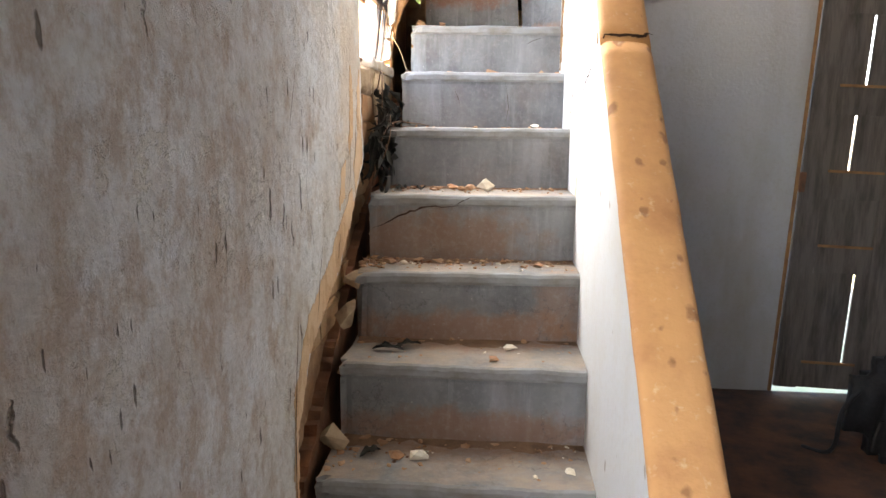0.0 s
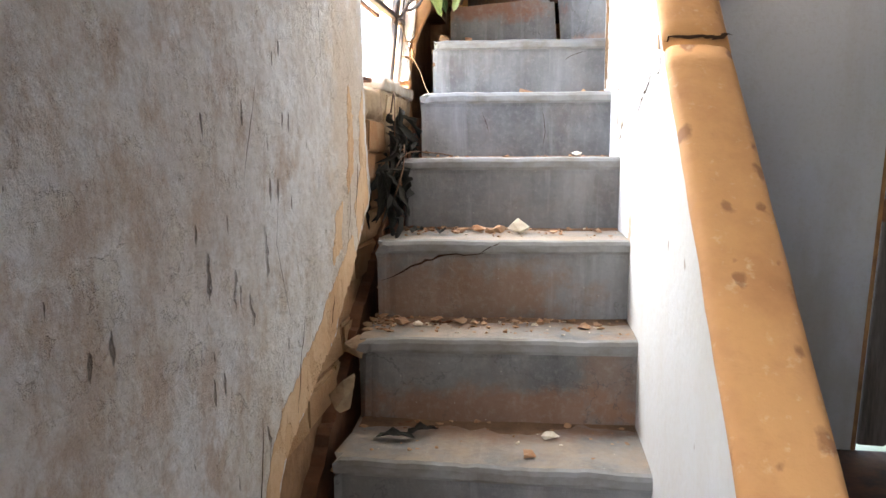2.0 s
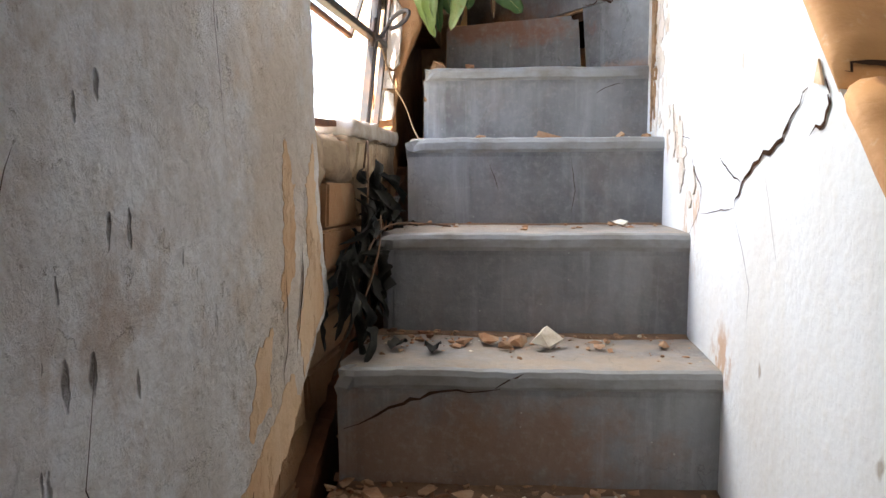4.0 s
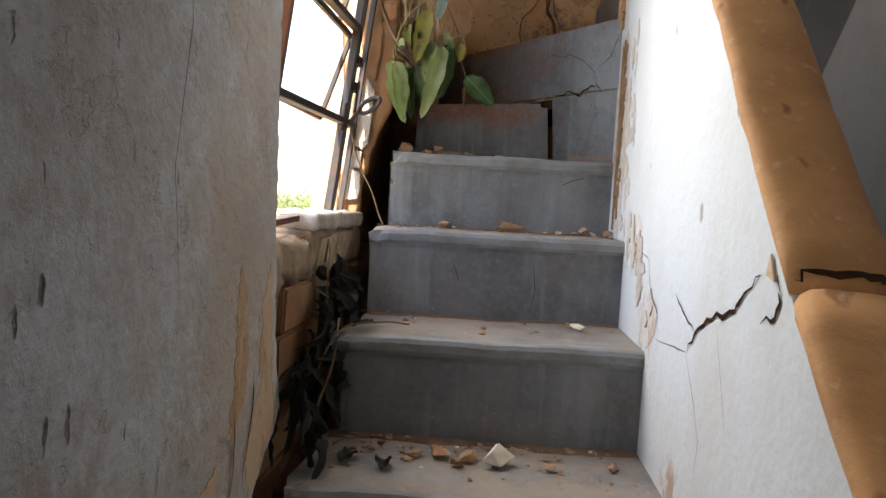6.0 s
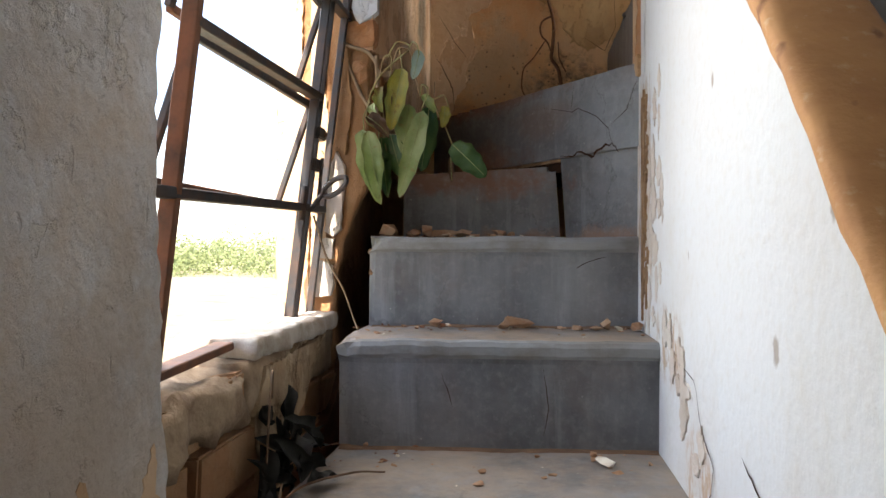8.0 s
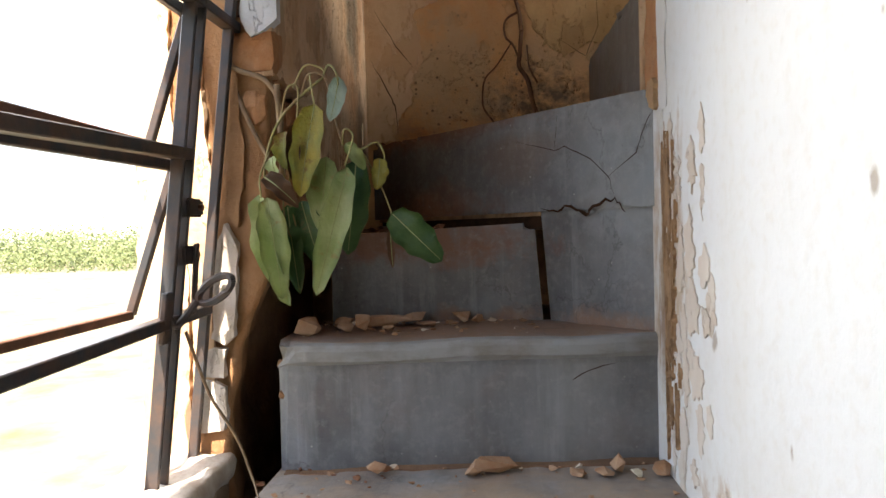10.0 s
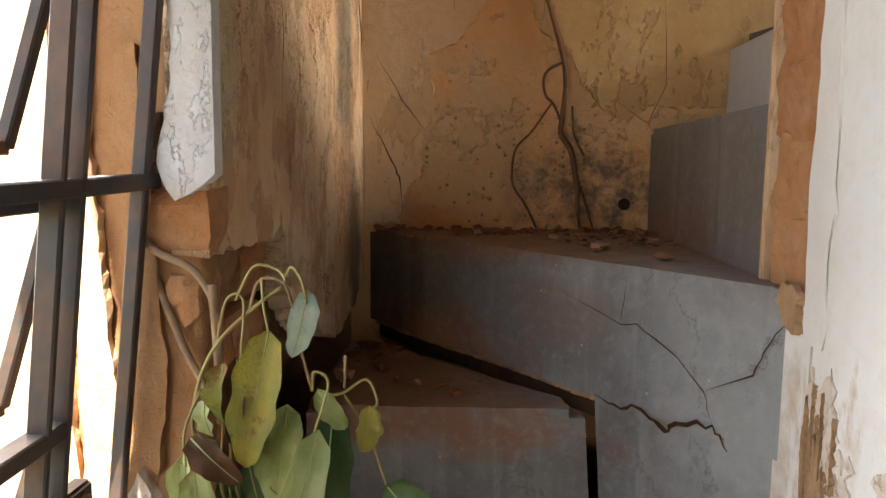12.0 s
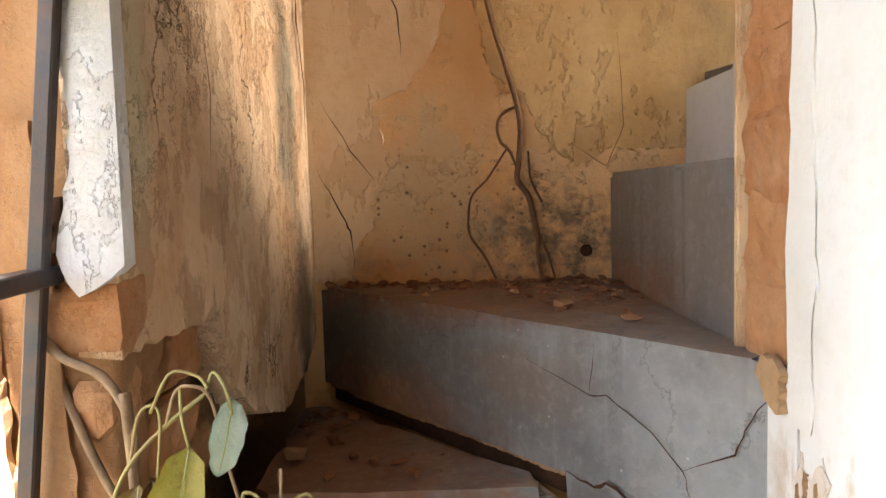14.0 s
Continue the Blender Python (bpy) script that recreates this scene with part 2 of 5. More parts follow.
def make_landing_wall():
    n = Nodes("landing_plaster")
    c = n.mix(n.ramp(n.noise(3.2, 8, rough=0.65), 0.38, 0.66), (0.70, 0.43, 0.22), (0.61, 0.29, 0.11))
    c = n.mix(n.math("MULTIPLY", n.ramp(n.noise(6.5, 8, (1, 1, 0.6)), 0.5, 0.7), 0.8), c, (0.62, 0.43, 0.26))
    flake = n.ramp(n.noise(10, 8, rough=0.68), 0.56, 0.57)
    c = n.mix(n.math("MULTIPLY", flake, 0.3), c, (0.46, 0.31, 0.17))
    c = n.mix(n.math("MULTIPLY", n.ramp(n.noise(4.2, 7, rough=0.7, distort=0.6), 0.57, 0.72), 0.75), c, (0.23, 0.20, 0.16))
    mould = n.math("MULTIPLY", n.near((0.42, 4.1, 2.13), (0.17, 1, 0.14), 0.5), n.ramp(n.noise(22, 8, rough=0.75), 0.40, 0.58))
    c = n.mix(n.math("MULTIPLY", mould, 0.85), c, (0.10, 0.085, 0.065))
    c = n.mix(n.math("MULTIPLY", n.near((0.42, 4.1, 2.42), (0.05, 1, 0.06), 0.7), 0.7), c, (0.17, 0.15, 0.10))
    c = n.mix(n.math("MULTIPLY", n.near((0.18, 4.1, 2.24), (0.12, 1, 0.16), 0.6), 0.6), c, (0.52, 0.41, 0.27))
    specks = n.math("MULTIPLY", n.spots(75, (1, 1, 1), 0.3, 0.4), n.near((0.24, 4.1, 2.2), (0.2, 1, 0.16), 0.6))
    c = n.mix(n.math("MULTIPLY", specks, 0.8), c, (0.10, 0.07, 0.05))
    grain = n.noise(50, 8, rough=0.7)
    return n.done(c, 0.9, n.math("SUBTRACT", n.math("ADD", grain, n.noise(11, 5)), n.math("MULTIPLY", flake, 0.6)), 0.006, spec=0.2)


def make_coat(name, a, b, stain, damp=(), flaky=0.4, split=False):
    """A thin upper coat of lime paint, streaked, stained and flaking."""
    n = Nodes(name)
    c = n.mix(n.ramp(n.noise(5, 8, (1, 1, 0.55), 0.65), 0.4, 0.66), a, b)
    flake = n.ramp(n.noise(13, 8, (1, 1, 0.45), 0.68), 0.55, 0.56)
    c = n.mix(n.math("MULTIPLY", flake, flaky), c, tuple(0.5 * p + 0.5 * q for p, q in zip(b, stain)))
    c = n.mix(n.math("MULTIPLY", n.ramp(n.noise(6, 8, (1, 1, 0.4), 0.65, 0.5), 0.56, 0.72), 0.6), c, stain)
    grain = n.noise(45, 8, rough=0.7)
    c = n.mix(n.math("MULTIPLY", n.ramp(grain, 0.5, 0.75), 0.3), c, stain)
    for centre, radii, tone in damp:
        c = n.mix(n.math("MULTIPLY", n.near(centre, radii, 0.35), 0.8), c, tone)
    relief = n.math("SUBTRACT", n.math("ADD", grain, n.noise(16, 4)), n.math("MULTIPLY", flake, 0.8))
    if split:
        peel = n.ramp(n.noise(17, 7, (1, 1, 0.55), 0.62), 0.55, 0.56)
        c = n.mix(n.math("MULTIPLY", peel, 0.32), c, tuple(0.6 * v for v in stain))
        lines = n.math("MAXIMUM", n.hairlines(5.0, 0.012, (1, 1, 0.5)), n.math("MULTIPLY", n.hairlines(12, 0.016, (1, 1, 0.5)), 0.6))
        c = n.mix(n.math("MULTIPLY", lines, 0.85), c, (0.09, 0.05, 0.03))
        relief = n.math("SUBTRACT", n.math("SUBTRACT", relief, lines), n.math("MULTIPLY", peel, 0.7))
    return n.done(c, 0.85, relief, 0.007 if split else 0.004, spec=0.2)


def make_simple(name, a, b, scale, rough, depth=0.002, metal=0.0, s=(1, 1, 1), spec=0.3, vary=False, low=0.4, high=0.65):
    n = Nodes(name)
    c = n.mix(n.ramp(n.noise(scale, 7, s, 0.65), low, high), a, b)
    if vary:
        c = n.mix(n.math("MULTIPLY", n.island(), 0.55), c, tuple(v * 0.45 for v in b))
    return n.done(c, rough, n.noise(scale * 3, 6, s), depth, metal, spec)


OLD_PLASTER = make_old_plaster()
WHITE = make_white_wall("white_limewash", (0.64, 0.64, 0.63), (0.52, 0.45, 0.35), 0.45, (
    ((0.5, 3.40, 1.80), (1, 0.10, 0.24), (0.42, 0.30, 0.19), 0.25), ((0.5, 3.41, 1.74), (1, 0.05, 0.16), (0.24, 0.14, 0.08), 0.2),
    ((0.5, 3.18, 1.52), (1, 0.12, 0.07), (0.40, 0.26, 0.15), 0.6), ((0.5, 2.95, 1.35), (1, 0.08, 0.09), (0.46, 0.30, 0.18), 0.5),
    ((0.5, 2.72, 1.15), (1, 0.06, 0.06), (0.42, 0.25, 0.14), 0.6)))
# greyer than the stair's limewash: the room's shade is put into the colour
ROOM_WHITE_SHADED = make_white_wall("room_limewash_shaded", (0.46, 0.47, 0.49), (0.34, 0.30, 0.24), 0.6)
RAIL = make_rail_paint()
CEMENT = make_cement()
# worn cement of the nosing, paler also for the light its upturned edge catches
LIP_LIT = make_simple("worn_lit_cement_lip", (0.235, 0.235, 0.232), (0.17, 0.155, 0.135), 16, 0.7, 0.002, s=(0.6, 1, 1), low=0.42, high=0.62)
BRICK = make_brick("clay_brick", (0.35, 0.18, 0.09), (0.46, 0.29, 0.16), (0.40, 0.27, 0.16))
REDBRICK = make_brick("red_clay_brick", (0.38, 0.16, 0.07), (0.47, 0.23, 0.11), (0.50, 0.31, 0.18))
MORTAR = make_simple("earth_mortar", (0.33, 0.19, 0.10), (0.22, 0.12, 0.065), 14, 0.95, 0.008)
LANDING = make_landing_wall()
CREAM = make_coat("cream_coat", (0.66, 0.48, 0.31), (0.58, 0.35, 0.19), (0.41, 0.22, 0.10))
PINK = make_coat("faded_pink_coat", (0.70, 0.53, 0.36), (0.60, 0.36, 0.20), (0.38, 0.21, 0.11),
                 (((-0.04, 3.96, 2.38), (1, 0.06, 0.20), (0.17, 0.16, 0.12)), ((-0.03, 4.02, 2.05), (1, 0.05, 0.16), (0.13, 0.10, 0.07)), ((-0.05, 3.47, 2.35), (1, 0.035, 0.16), (0.55, 0.47, 0.30))), 0.55, True)
UNDER = make_coat("under_coat", (0.62, 0.56, 0.49), (0.56, 0.47, 0.39), (0.44, 0.33, 0.23))
TEAR = make_simple("torn_brown_coat", (0.36, 0.22, 0.12), (0.22, 0.13, 0.07), 30, 0.95, 0.003)
TANCOAT = make_coat("tan_coat", (0.58, 0.46, 0.31), (0.48, 0.34, 0.20), (0.34, 0.20, 0.11), (), 0.5, True)
SILLTOP = make_simple("dusty_sill", (0.50, 0.45, 0.38), (0.34, 0.26, 0.19), 14, 0.95, 0.006)
PALE = make_coat("pale_blue_coat", (0.64, 0.64, 0.63), (0.55, 0.52, 0.48), (0.45, 0.34, 0.25), flaky=0.2)
DIRT = make_simple("red_dirt", (0.23, 0.10, 0.05), (0.12, 0.06, 0.035), 9, 0.95, 0.006)
FLOOR = make_simple("dirty_cement_floor", (0.12, 0.05, 0.026), (0.035, 0.022, 0.016), 5, 0.9, 0.006, low=0.35, high=0.62)
STEEL = make_simple("rusted_steel", (0.045, 0.045, 0.047), (0.09, 0.055, 0.04), 22, 0.55, 0.001, 0.35)
RUST = make_simple("rusty_mullion", (0.20, 0.085, 0.045), (0.09, 0.05, 0.035), 18, 0.75, 0.001, 0.1)
WOOD = make_simple("grey_door_wood", (0.15, 0.125, 0.11), (0.07, 0.06, 0.052), 7, 0.8, 0.002, s=(4, 4, 0.5))
WOODEDGE = make_simple("orange_worn_wood", (0.33, 0.17, 0.07), (0.2, 0.1, 0.05), 14, 0.8, 0.002)
BLACK = make_simple("black_nylon", (0.012, 0.012, 0.013), (0.022, 0.021, 0.022), 60, 0.6, 0.001)
# near-black brown that paints the shade inside cracks, holes and the riser gap
CRACK_SHADE = make_simple("open_crack_shade", (0.035, 0.02, 0.013), (0.06, 0.03, 0.018), 40, 1.0, 0.001, spec=0.0)
CHIP = make_simple("plaster_chip", (0.46, 0.30, 0.19), (0.36, 0.18, 0.09), 30, 0.95, 0.003, vary=True)
PALECHIP = make_simple("pale_plaster_chip", (0.70, 0.64, 0.52), (0.55, 0.46, 0.34), 30, 0.95, 0.003)
def make_leaf(name, a, b, spot, share):
    n = Nodes(name)
    c = n.mix(n.ramp(n.noise(14, 6), 0.38, 0.62), a, b)
    c = n.mix(n.math("MULTIPLY", n.ramp(n.noise(30, 7, rough=0.7), 0.62 - share, 0.70 - share), 0.75), c, spot)
    return n.done(c, 0.45, n.math("ADD", n.noise(55, 4), n.noise(160, 3)), 0.0015, spec=0.4)


LEAF = make_leaf("leaf_green", (0.26, 0.33, 0.11), (0.42, 0.46, 0.21), (0.34, 0.24, 0.08), 0.02)
LEAFPALE = make_leaf("leaf_pale_underside", (0.42, 0.50, 0.42), (0.30, 0.40, 0.30), (0.40, 0.40, 0.25), 0.0)
LEAFDARK = make_leaf("leaf_dark_green", (0.03, 0.08, 0.022), (0.075, 0.14, 0.04), (0.16, 0.14, 0.05), 0.0)
LEAFYELLOW = make_leaf("leaf_yellowing", (0.42, 0.34, 0.06), (0.22, 0.25, 0.07), (0.20, 0.09, 0.03), 0.08)
LEAFDRY = make_simple("leaf_dry", (0.16, 0.085, 0.045), (0.08, 0.05, 0.03), 25, 0.8, 0.002)
LEAFGREY = make_simple("leaf_withered_grey", (0.055, 0.052, 0.042), (0.028, 0.027, 0.023), 25, 0.75, 0.002)
TWIG = make_simple("bare_twig", (0.27, 0.18, 0.10), (0.16, 0.10, 0.06), 30, 0.8, 0.002)
STALK = make_simple("green_stalk", (0.24, 0.22, 0.08), (0.22, 0.14, 0.06), 20, 0.6, 0.001)
ROOTMAT = make_simple("termite_mud", (0.19, 0.10, 0.055), (0.11, 0.06, 0.035), 30, 0.95, 0.004)
GROUND = make_simple("dry_grass_ground", (0.25, 0.205, 0.135), (0.13, 0.16, 0.055), 0.9, 0.95, 0.02, low=0.45, high=0.7)
BUSH = make_simple("bush_leaves", (0.15, 0.19, 0.07), (0.24, 0.27, 0.12), 2, 0.7, 0.001, vary=True)
EARTH = make_brick("earth_brick", (0.36, 0.19, 0.09), (0.26, 0.13, 0.065), (0.40, 0.24, 0.13))
STONE = make_simple("rough_stone", (0.42, 0.31, 0.20), (0.20, 0.13, 0.08), 12, 0.95, 0.006)


# ---- builders ----
def part(name, bm, material, parent=None, label="", smooth=False):
    data = bpy.data.meshes.new(name)
    bmesh.ops.recalc_face_normals(bm, faces=bm.faces)
    bm.to_mesh(data)
    bm.free()
    data.materials.append(material)
    if smooth:
        data.polygons.foreach_set("use_smooth", [True] * len(data.polygons))
    ob = new(name, data)
    ob.parent = parent
    if label:
        ob["label"] = label
    return ob


def thing(name, label, category, at=(0, 0, 0), group="", kind=""):
    ob = tagged(new(name), label, category, group, kind)
    ob.matrix_basis = pose(*at)
    return ob


def under(ob, parent):
    """Makes ob a part of parent, in the same place."""
    ob.parent = parent
    ob.matrix_parent_inverse = parent.matrix_basis.inverted()
    return ob


def slab(bm, lo, hi):
    m = Matrix.Translation([(a + b) / 2 for a, b in zip(lo, hi)]) @ Matrix.Diagonal((*[b - a for a, b in zip(lo, hi)], 1))
    return bmesh.ops.create_cube(bm, size=1, matrix=m)["verts"]


def box(lo, hi, bevel=0.0):
    bm = bmesh.new()
    slab(bm, lo, hi)
    if bevel:
        bmesh.ops.bevel(bm, geom=bm.edges[:], offset=bevel, segments=2, affect="EDGES")
    return bm


def bar(a, b, wide, deep, side=(0, 0, 1), bevel=0.0015):
    """A rectangular bar from a to b; wide is measured along side."""
    a, b = Vector(a), Vector(b)
    way = (b - a).normalized()
    s = (Vector(side) - way * way.dot(Vector(side))).normalized()
    t = way.cross(s)
    bm = bmesh.new()
    m = Matrix((s * wide, t * deep, way * (b - a).length)).transposed().to_4x4()
    m.translation = (a + b) / 2
    bmesh.ops.create_cube(bm, size=1, matrix=m)
    bmesh.ops.bevel(bm, geom=bm.edges[:], offset=bevel, segments=1, affect="EDGES")
    return bm


def tube(points, radius, tip=None, sides=8, bm=None):
    """A round stem through points, tapering from radius to tip."""
    bm = bm or bmesh.new()
    points = [Vector(p) for p in points]
    tip = radius if tip is None else tip
    rings = []
    for i, p in enumerate(points):
        way = (points[min(i + 1, len(points) - 1)] - points[max(i - 1, 0)]).normalized()
        s = way.orthogonal().normalized()
        t = way.cross(s)
        r = radius + (tip - radius) * i / (len(points) - 1)
        rings.append([bm.verts.new(p + r * (math.cos(a) * s + math.sin(a) * t)) for a in (2 * math.pi * k / sides for k in range(sides))])
    for one, two in zip(rings, rings[1:]):
        shift = min(range(sides), key=lambda k: (one[0].co - two[k].co).length)
        two[:] = two[shift:] + two[:shift]
        for k in range(sides):
            bm.faces.new((one[k], one[(k + 1) % sides], two[(k + 1) % sides], two[k]))
    bm.faces.new(rings[0][::-1])
    bm.faces.new(rings[-1])
    return bm


def curve(points, steps=6):
    """A smooth line through points."""
    p = [Vector(q) for q in points]
    p = [2 * p[0] - p[1], *p, 2 * p[-1] - p[-2]]
    out = []
    for i in range(1, len(p) - 2):
        for k in range(steps):
            t = k / steps
            out.append(0.5 * (2 * p[i] + (p[i + 1] - p[i - 1]) * t + (2 * p[i - 1] - 5 * p[i] + 4 * p[i + 1] - p[i + 2]) * t * t + (3 * p[i] - p[i - 1] - 3 * p[i + 1] + p[i + 2]) * t**3))
    return out + [p[-2]]


def jagged(outline, amount, step, rng, keep=()):
    """The outline with its edges broken up, coarsely and finely; edges whose index is in keep stay straight."""
    out = []
    for i, (a, b) in enumerate(zip(outline, outline[1:] + outline[:1])):
        a, b = Vector(a), Vector(b)
        n = 1 if i in keep or not amount else max(1, int((b - a).length / (step * 0.4)))
        side = Vector((-(b - a).y, (b - a).x)).normalized()
        for k in range(n):
            q = a.lerp(b, k / n)
            coarse = noise.noise((q.x * 9, q.y * 9, 5.0)) + 0.5 * noise.noise((q.x * 24, q.y * 24, 9.0))
            out.append(q + side * amount * (1.2 * coarse + rng.uniform(-0.4, 0.4)) * (k > 0))
    return out


def plate(outline, origin, u, v, thick, amount=0.0, step=0.03, seed=1, keep=(), lift=0.0):
    """A sheet with a broken outline (in metres along u and v), thick along u x v."""
    rng = random.Random(seed)
    origin, u, v = Vector(origin), Vector(u).normalized(), Vector(v).normalized()
    n = u.cross(v)
    bm = bmesh.new()
    line = jagged([Vector(p) for p in outline], amount, step, rng, keep)
    verts = [bm.verts.new(origin + u * p.x + v * p.y + n * (thick + rng.uniform(-lift, lift))) for p in line]
    back = [bm.verts.new(w.co - n * (thick + 0.001) + (u + v) * rng.uniform(-0.003, 0.003) * bool(amount)) for w in verts]
    edges = [bm.edges.new((a, b)) for a, b in zip(verts, verts[1:] + verts[:1])]
    bmesh.ops.triangle_fill(bm, edges=edges, use_beauty=True)
    for i in range(len(verts)):
        k = (i + 1) % len(verts)
        bm.faces.new((verts[i], verts[k], back[k], back[i]))
    return bm


def prism(plan, z0, z1, amount=0.0, step=0.04, seed=1, bevel=0.008, tilt=(0, 0, 0), lean=0.0):
    """A block over a plan, with broken edges and a rounded rim; tilt: slope of its top along x and y, and a reference x."""
    rng = random.Random(seed)
    line = jagged([Vector(p) for p in plan], amount, step, rng)
    bm = bmesh.new()
    low = [bm.verts.new((p.x + lean * (z1 - z0) * (0.3 < p.x < 0.4), p.y, z0)) for p in line]
    high = [bm.verts.new((p.x, p.y, z1 + tilt[0] * (p.x - tilt[2]) + tilt[1] * (p.y - 3.7))) for p in line]
    bm.faces.new(low[::-1])
    top = bm.faces.new(high)
    for i in range(len(line)):
        k = (i + 1) % len(line)
        bm.faces.new((low[i], low[k], high[k], high[i]))
    if bevel:
        bmesh.ops.bevel(bm, geom=list(top.edges), offset=bevel, segments=3, affect="EDGES", clamp_overlap=True)
    return bm


def chunk(rng, size, bm=None, at=(0, 0, 0), flat=0.6):
    """One broken bit: the hull of a few random points, resting on z = 0 of its place."""
    bm = bm or bmesh.new()
    turn = Euler((0, 0, rng.uniform(0, 6.3))).to_matrix()
    points = []
    for _ in range(11):
        p = Vector([rng.gauss(0, 1) for _ in range(3)]).normalized() * rng.uniform(0.75, 1)
        points.append(turn @ Vector((p.x * size * 0.62, p.y * size * 0.42, p.z * size * 0.42 * flat)))
    low = min(p.z for p in points)
    verts = [bm.verts.new(Vector(at) + p - Vector((0, 0, low))) for p in points]
    hull = bmesh.ops.convex_hull(bm, input=verts)
    bmesh.ops.delete(bm, geom=[g for g in hull["geom_interior"] if isinstance(g, bmesh.types.BMVert)], context="VERTS")
    return bm


def rough_block(lo, hi, amount, scale, seed, fine=0.014):
    """A block with weathered, uneven faces and softened corners."""
    bm = bmesh.new()
    size = [b - a for a, b in zip(lo, hi)]
    n = [max(2, round(v / fine)) for v in size]
    spots = {}

    def vert(i, j, k):
        if (i, j, k) not in spots:
            p = Vector([lo[a] + size[a] * c / n[a] for a, c in enumerate((i, j, k))])
            rims = sum(c in (0, n[a]) for a, c in enumerate((i, j, k))) - 1
            away = Vector([(-1 if c == 0 else 1 if c == n[a] else 0) for a, c in enumerate((i, j, k))])
            q = p * scale + Vector((seed * 3.1, seed * 1.7, 0))
            bump = noise.noise(q) + 0.5 * noise.noise(q * 2.3) + 0.3 * noise.noise(q * 5.1)
            spots[i, j, k] = bm.verts.new(p + away * (amount * bump - 0.35 * amount * rims))
        return spots[i, j, k]

    for axis in range(3):
        u, v = (axis + 1) % 3, (axis + 2) % 3
        for end in (0, n[axis]):
            for a in range(n[u]):
                for b in range(n[v]):
                    corner = []
                    for da, db in ((0, 0), (1, 0), (1, 1), (0, 1)):
                        c = [0, 0, 0]
                        c[axis], c[u], c[v] = end, a + da, b + db
                        corner.append(vert(*c))
                    bm.faces.new(corner)
    return bm


def ribbon(points, widths, normal, proud=0.0015):
    """A thin crack through points on a face with that normal."""
    bm = bmesh.new()
    normal = Vector(normal).normalized()
    points = [Vector(p) for p in points]
    rows = []
    for i, p in enumerate(points):
        way = (points[min(i + 1, len(points) - 1)] - points[max(i - 1, 0)]).normalized()
        side = way.cross(normal).normalized()
        w = widths[i] if isinstance(widths, (list, tuple)) else widths * (0.15 if i in (0, len(points) - 1) else 1)
        rows.append([bm.verts.new(p + normal * proud + side * w / 2 * k) for k in (-1, 1)])
    for a, b in zip(rows, rows[1:]):
        bm.faces.new((a[0], a[1], b[1], b[0]))
    return bm


# ---- setting ----
X, Y, Z = Vector((1, 0, 0)), Vector((0, 1, 0)), Vector((0, 0, 1))
TOP = 4.3

ground = tagged(part("ground", box((-400, -300, -0.40), (400, 400, -0.20)), GROUND), "pale sunlit earth with patches of short grass", "ground", kind="structure")
bm = bmesh.new()
slab(bm, (0.62, -2.0, -0.2), (4.2, 4.36, -0.03))
slab(bm, (-0.15, -2.0, -0.2), (0.62, 2.1, -0.03))
floor = tagged(part("floor", bm, FLOOR), "cement floor covered with red-brown dirt", "floor", kind="structure")
ceiling = tagged(part("ceiling", box((-0.27, -2.2, TOP), (4.4, 4.6, TOP + 0.15)), ROOM_WHITE_SHADED), "plain whitewashed ceiling slab", "ceiling", kind="structure")

# window wall: an earth-mortar core with the plaster, bricks and coats as parts
wall_west = tagged(new("wall_west"), "cracked window wall with fallen plaster and bare bricks", "wall", kind="structure")
bm = bmesh.new()
slab(bm, (-0.27, -2.0, -0.2), (-0.155, -0.45, TOP))
slab(bm, (-0.27, -0.45, -0.2), (-0.155, 0.7, 1.02))
slab(bm, (-0.27, -0.45, 2.2), (-0.155, 0.7, TOP))
slab(bm, (-0.27, 0.7, -0.2), (-0.155, 2.655, TOP))
slab(bm, (-0.27, 2.655, -0.2), (-0.155, 3.44, 1.44))
slab(bm, (-0.27, 2.655, 2.95), (-0.155, 3.44, TOP))
slab(bm, (-0.27, 3.455, -0.2), (-0.175, 4.119, 1.88))
slab(bm, (-0.27, 3.455, 1.88), (-0.105, 4.119, TOP))
part("core", bm, MORTAR, wall_west)
near = [(0.86, -0.03), (1.97, -0.03), (2.0, 0.57), (2.02, 0.73), (2.12, 0.85), (2.39, 0.97), (2.61, 1.14), (2.73, 1.24), (2.70, 1.35), (2.675, 1.50), (2.665, 1.75), (2.67, 2.0), (2.66, TOP), (0.86, TOP)]
part("plaster", plate(near, (-0.155, 0, 0), Y, Z, 0.045, 0.010, 0.035, 3, keep=(0, 12, 13)), OLD_PLASTER, wall_west, "whitewashed plaster with brown stains and gouges")
far = [(3.43, 2.10), (3.46, 2.10), (3.53, 2.10), (3.62, 2.11), (3.635, 2.135), (3.65, 2.09), (3.67, 2.04), (3.69, 2.0), (3.75, 1.955), (3.82, 1.93), (3.90, 1.913), (4.02, 1.936), (4.11, 1.99), (4.11, TOP), (3.43, TOP)]
slope = Vector((0.030, 0.67, 0)).normalized()
start = Vector((-0.062, 3.43, 0))
part("plaster", plate([((y - 3.43), z) for y, z in far], start - slope.cross(Z) * 0.03, slope, Z, 0.038, 0.007, 0.022, 5, keep=(12, 13, 14)), PINK, wall_west, "faded pink plaster with damp streaks, broken off below")
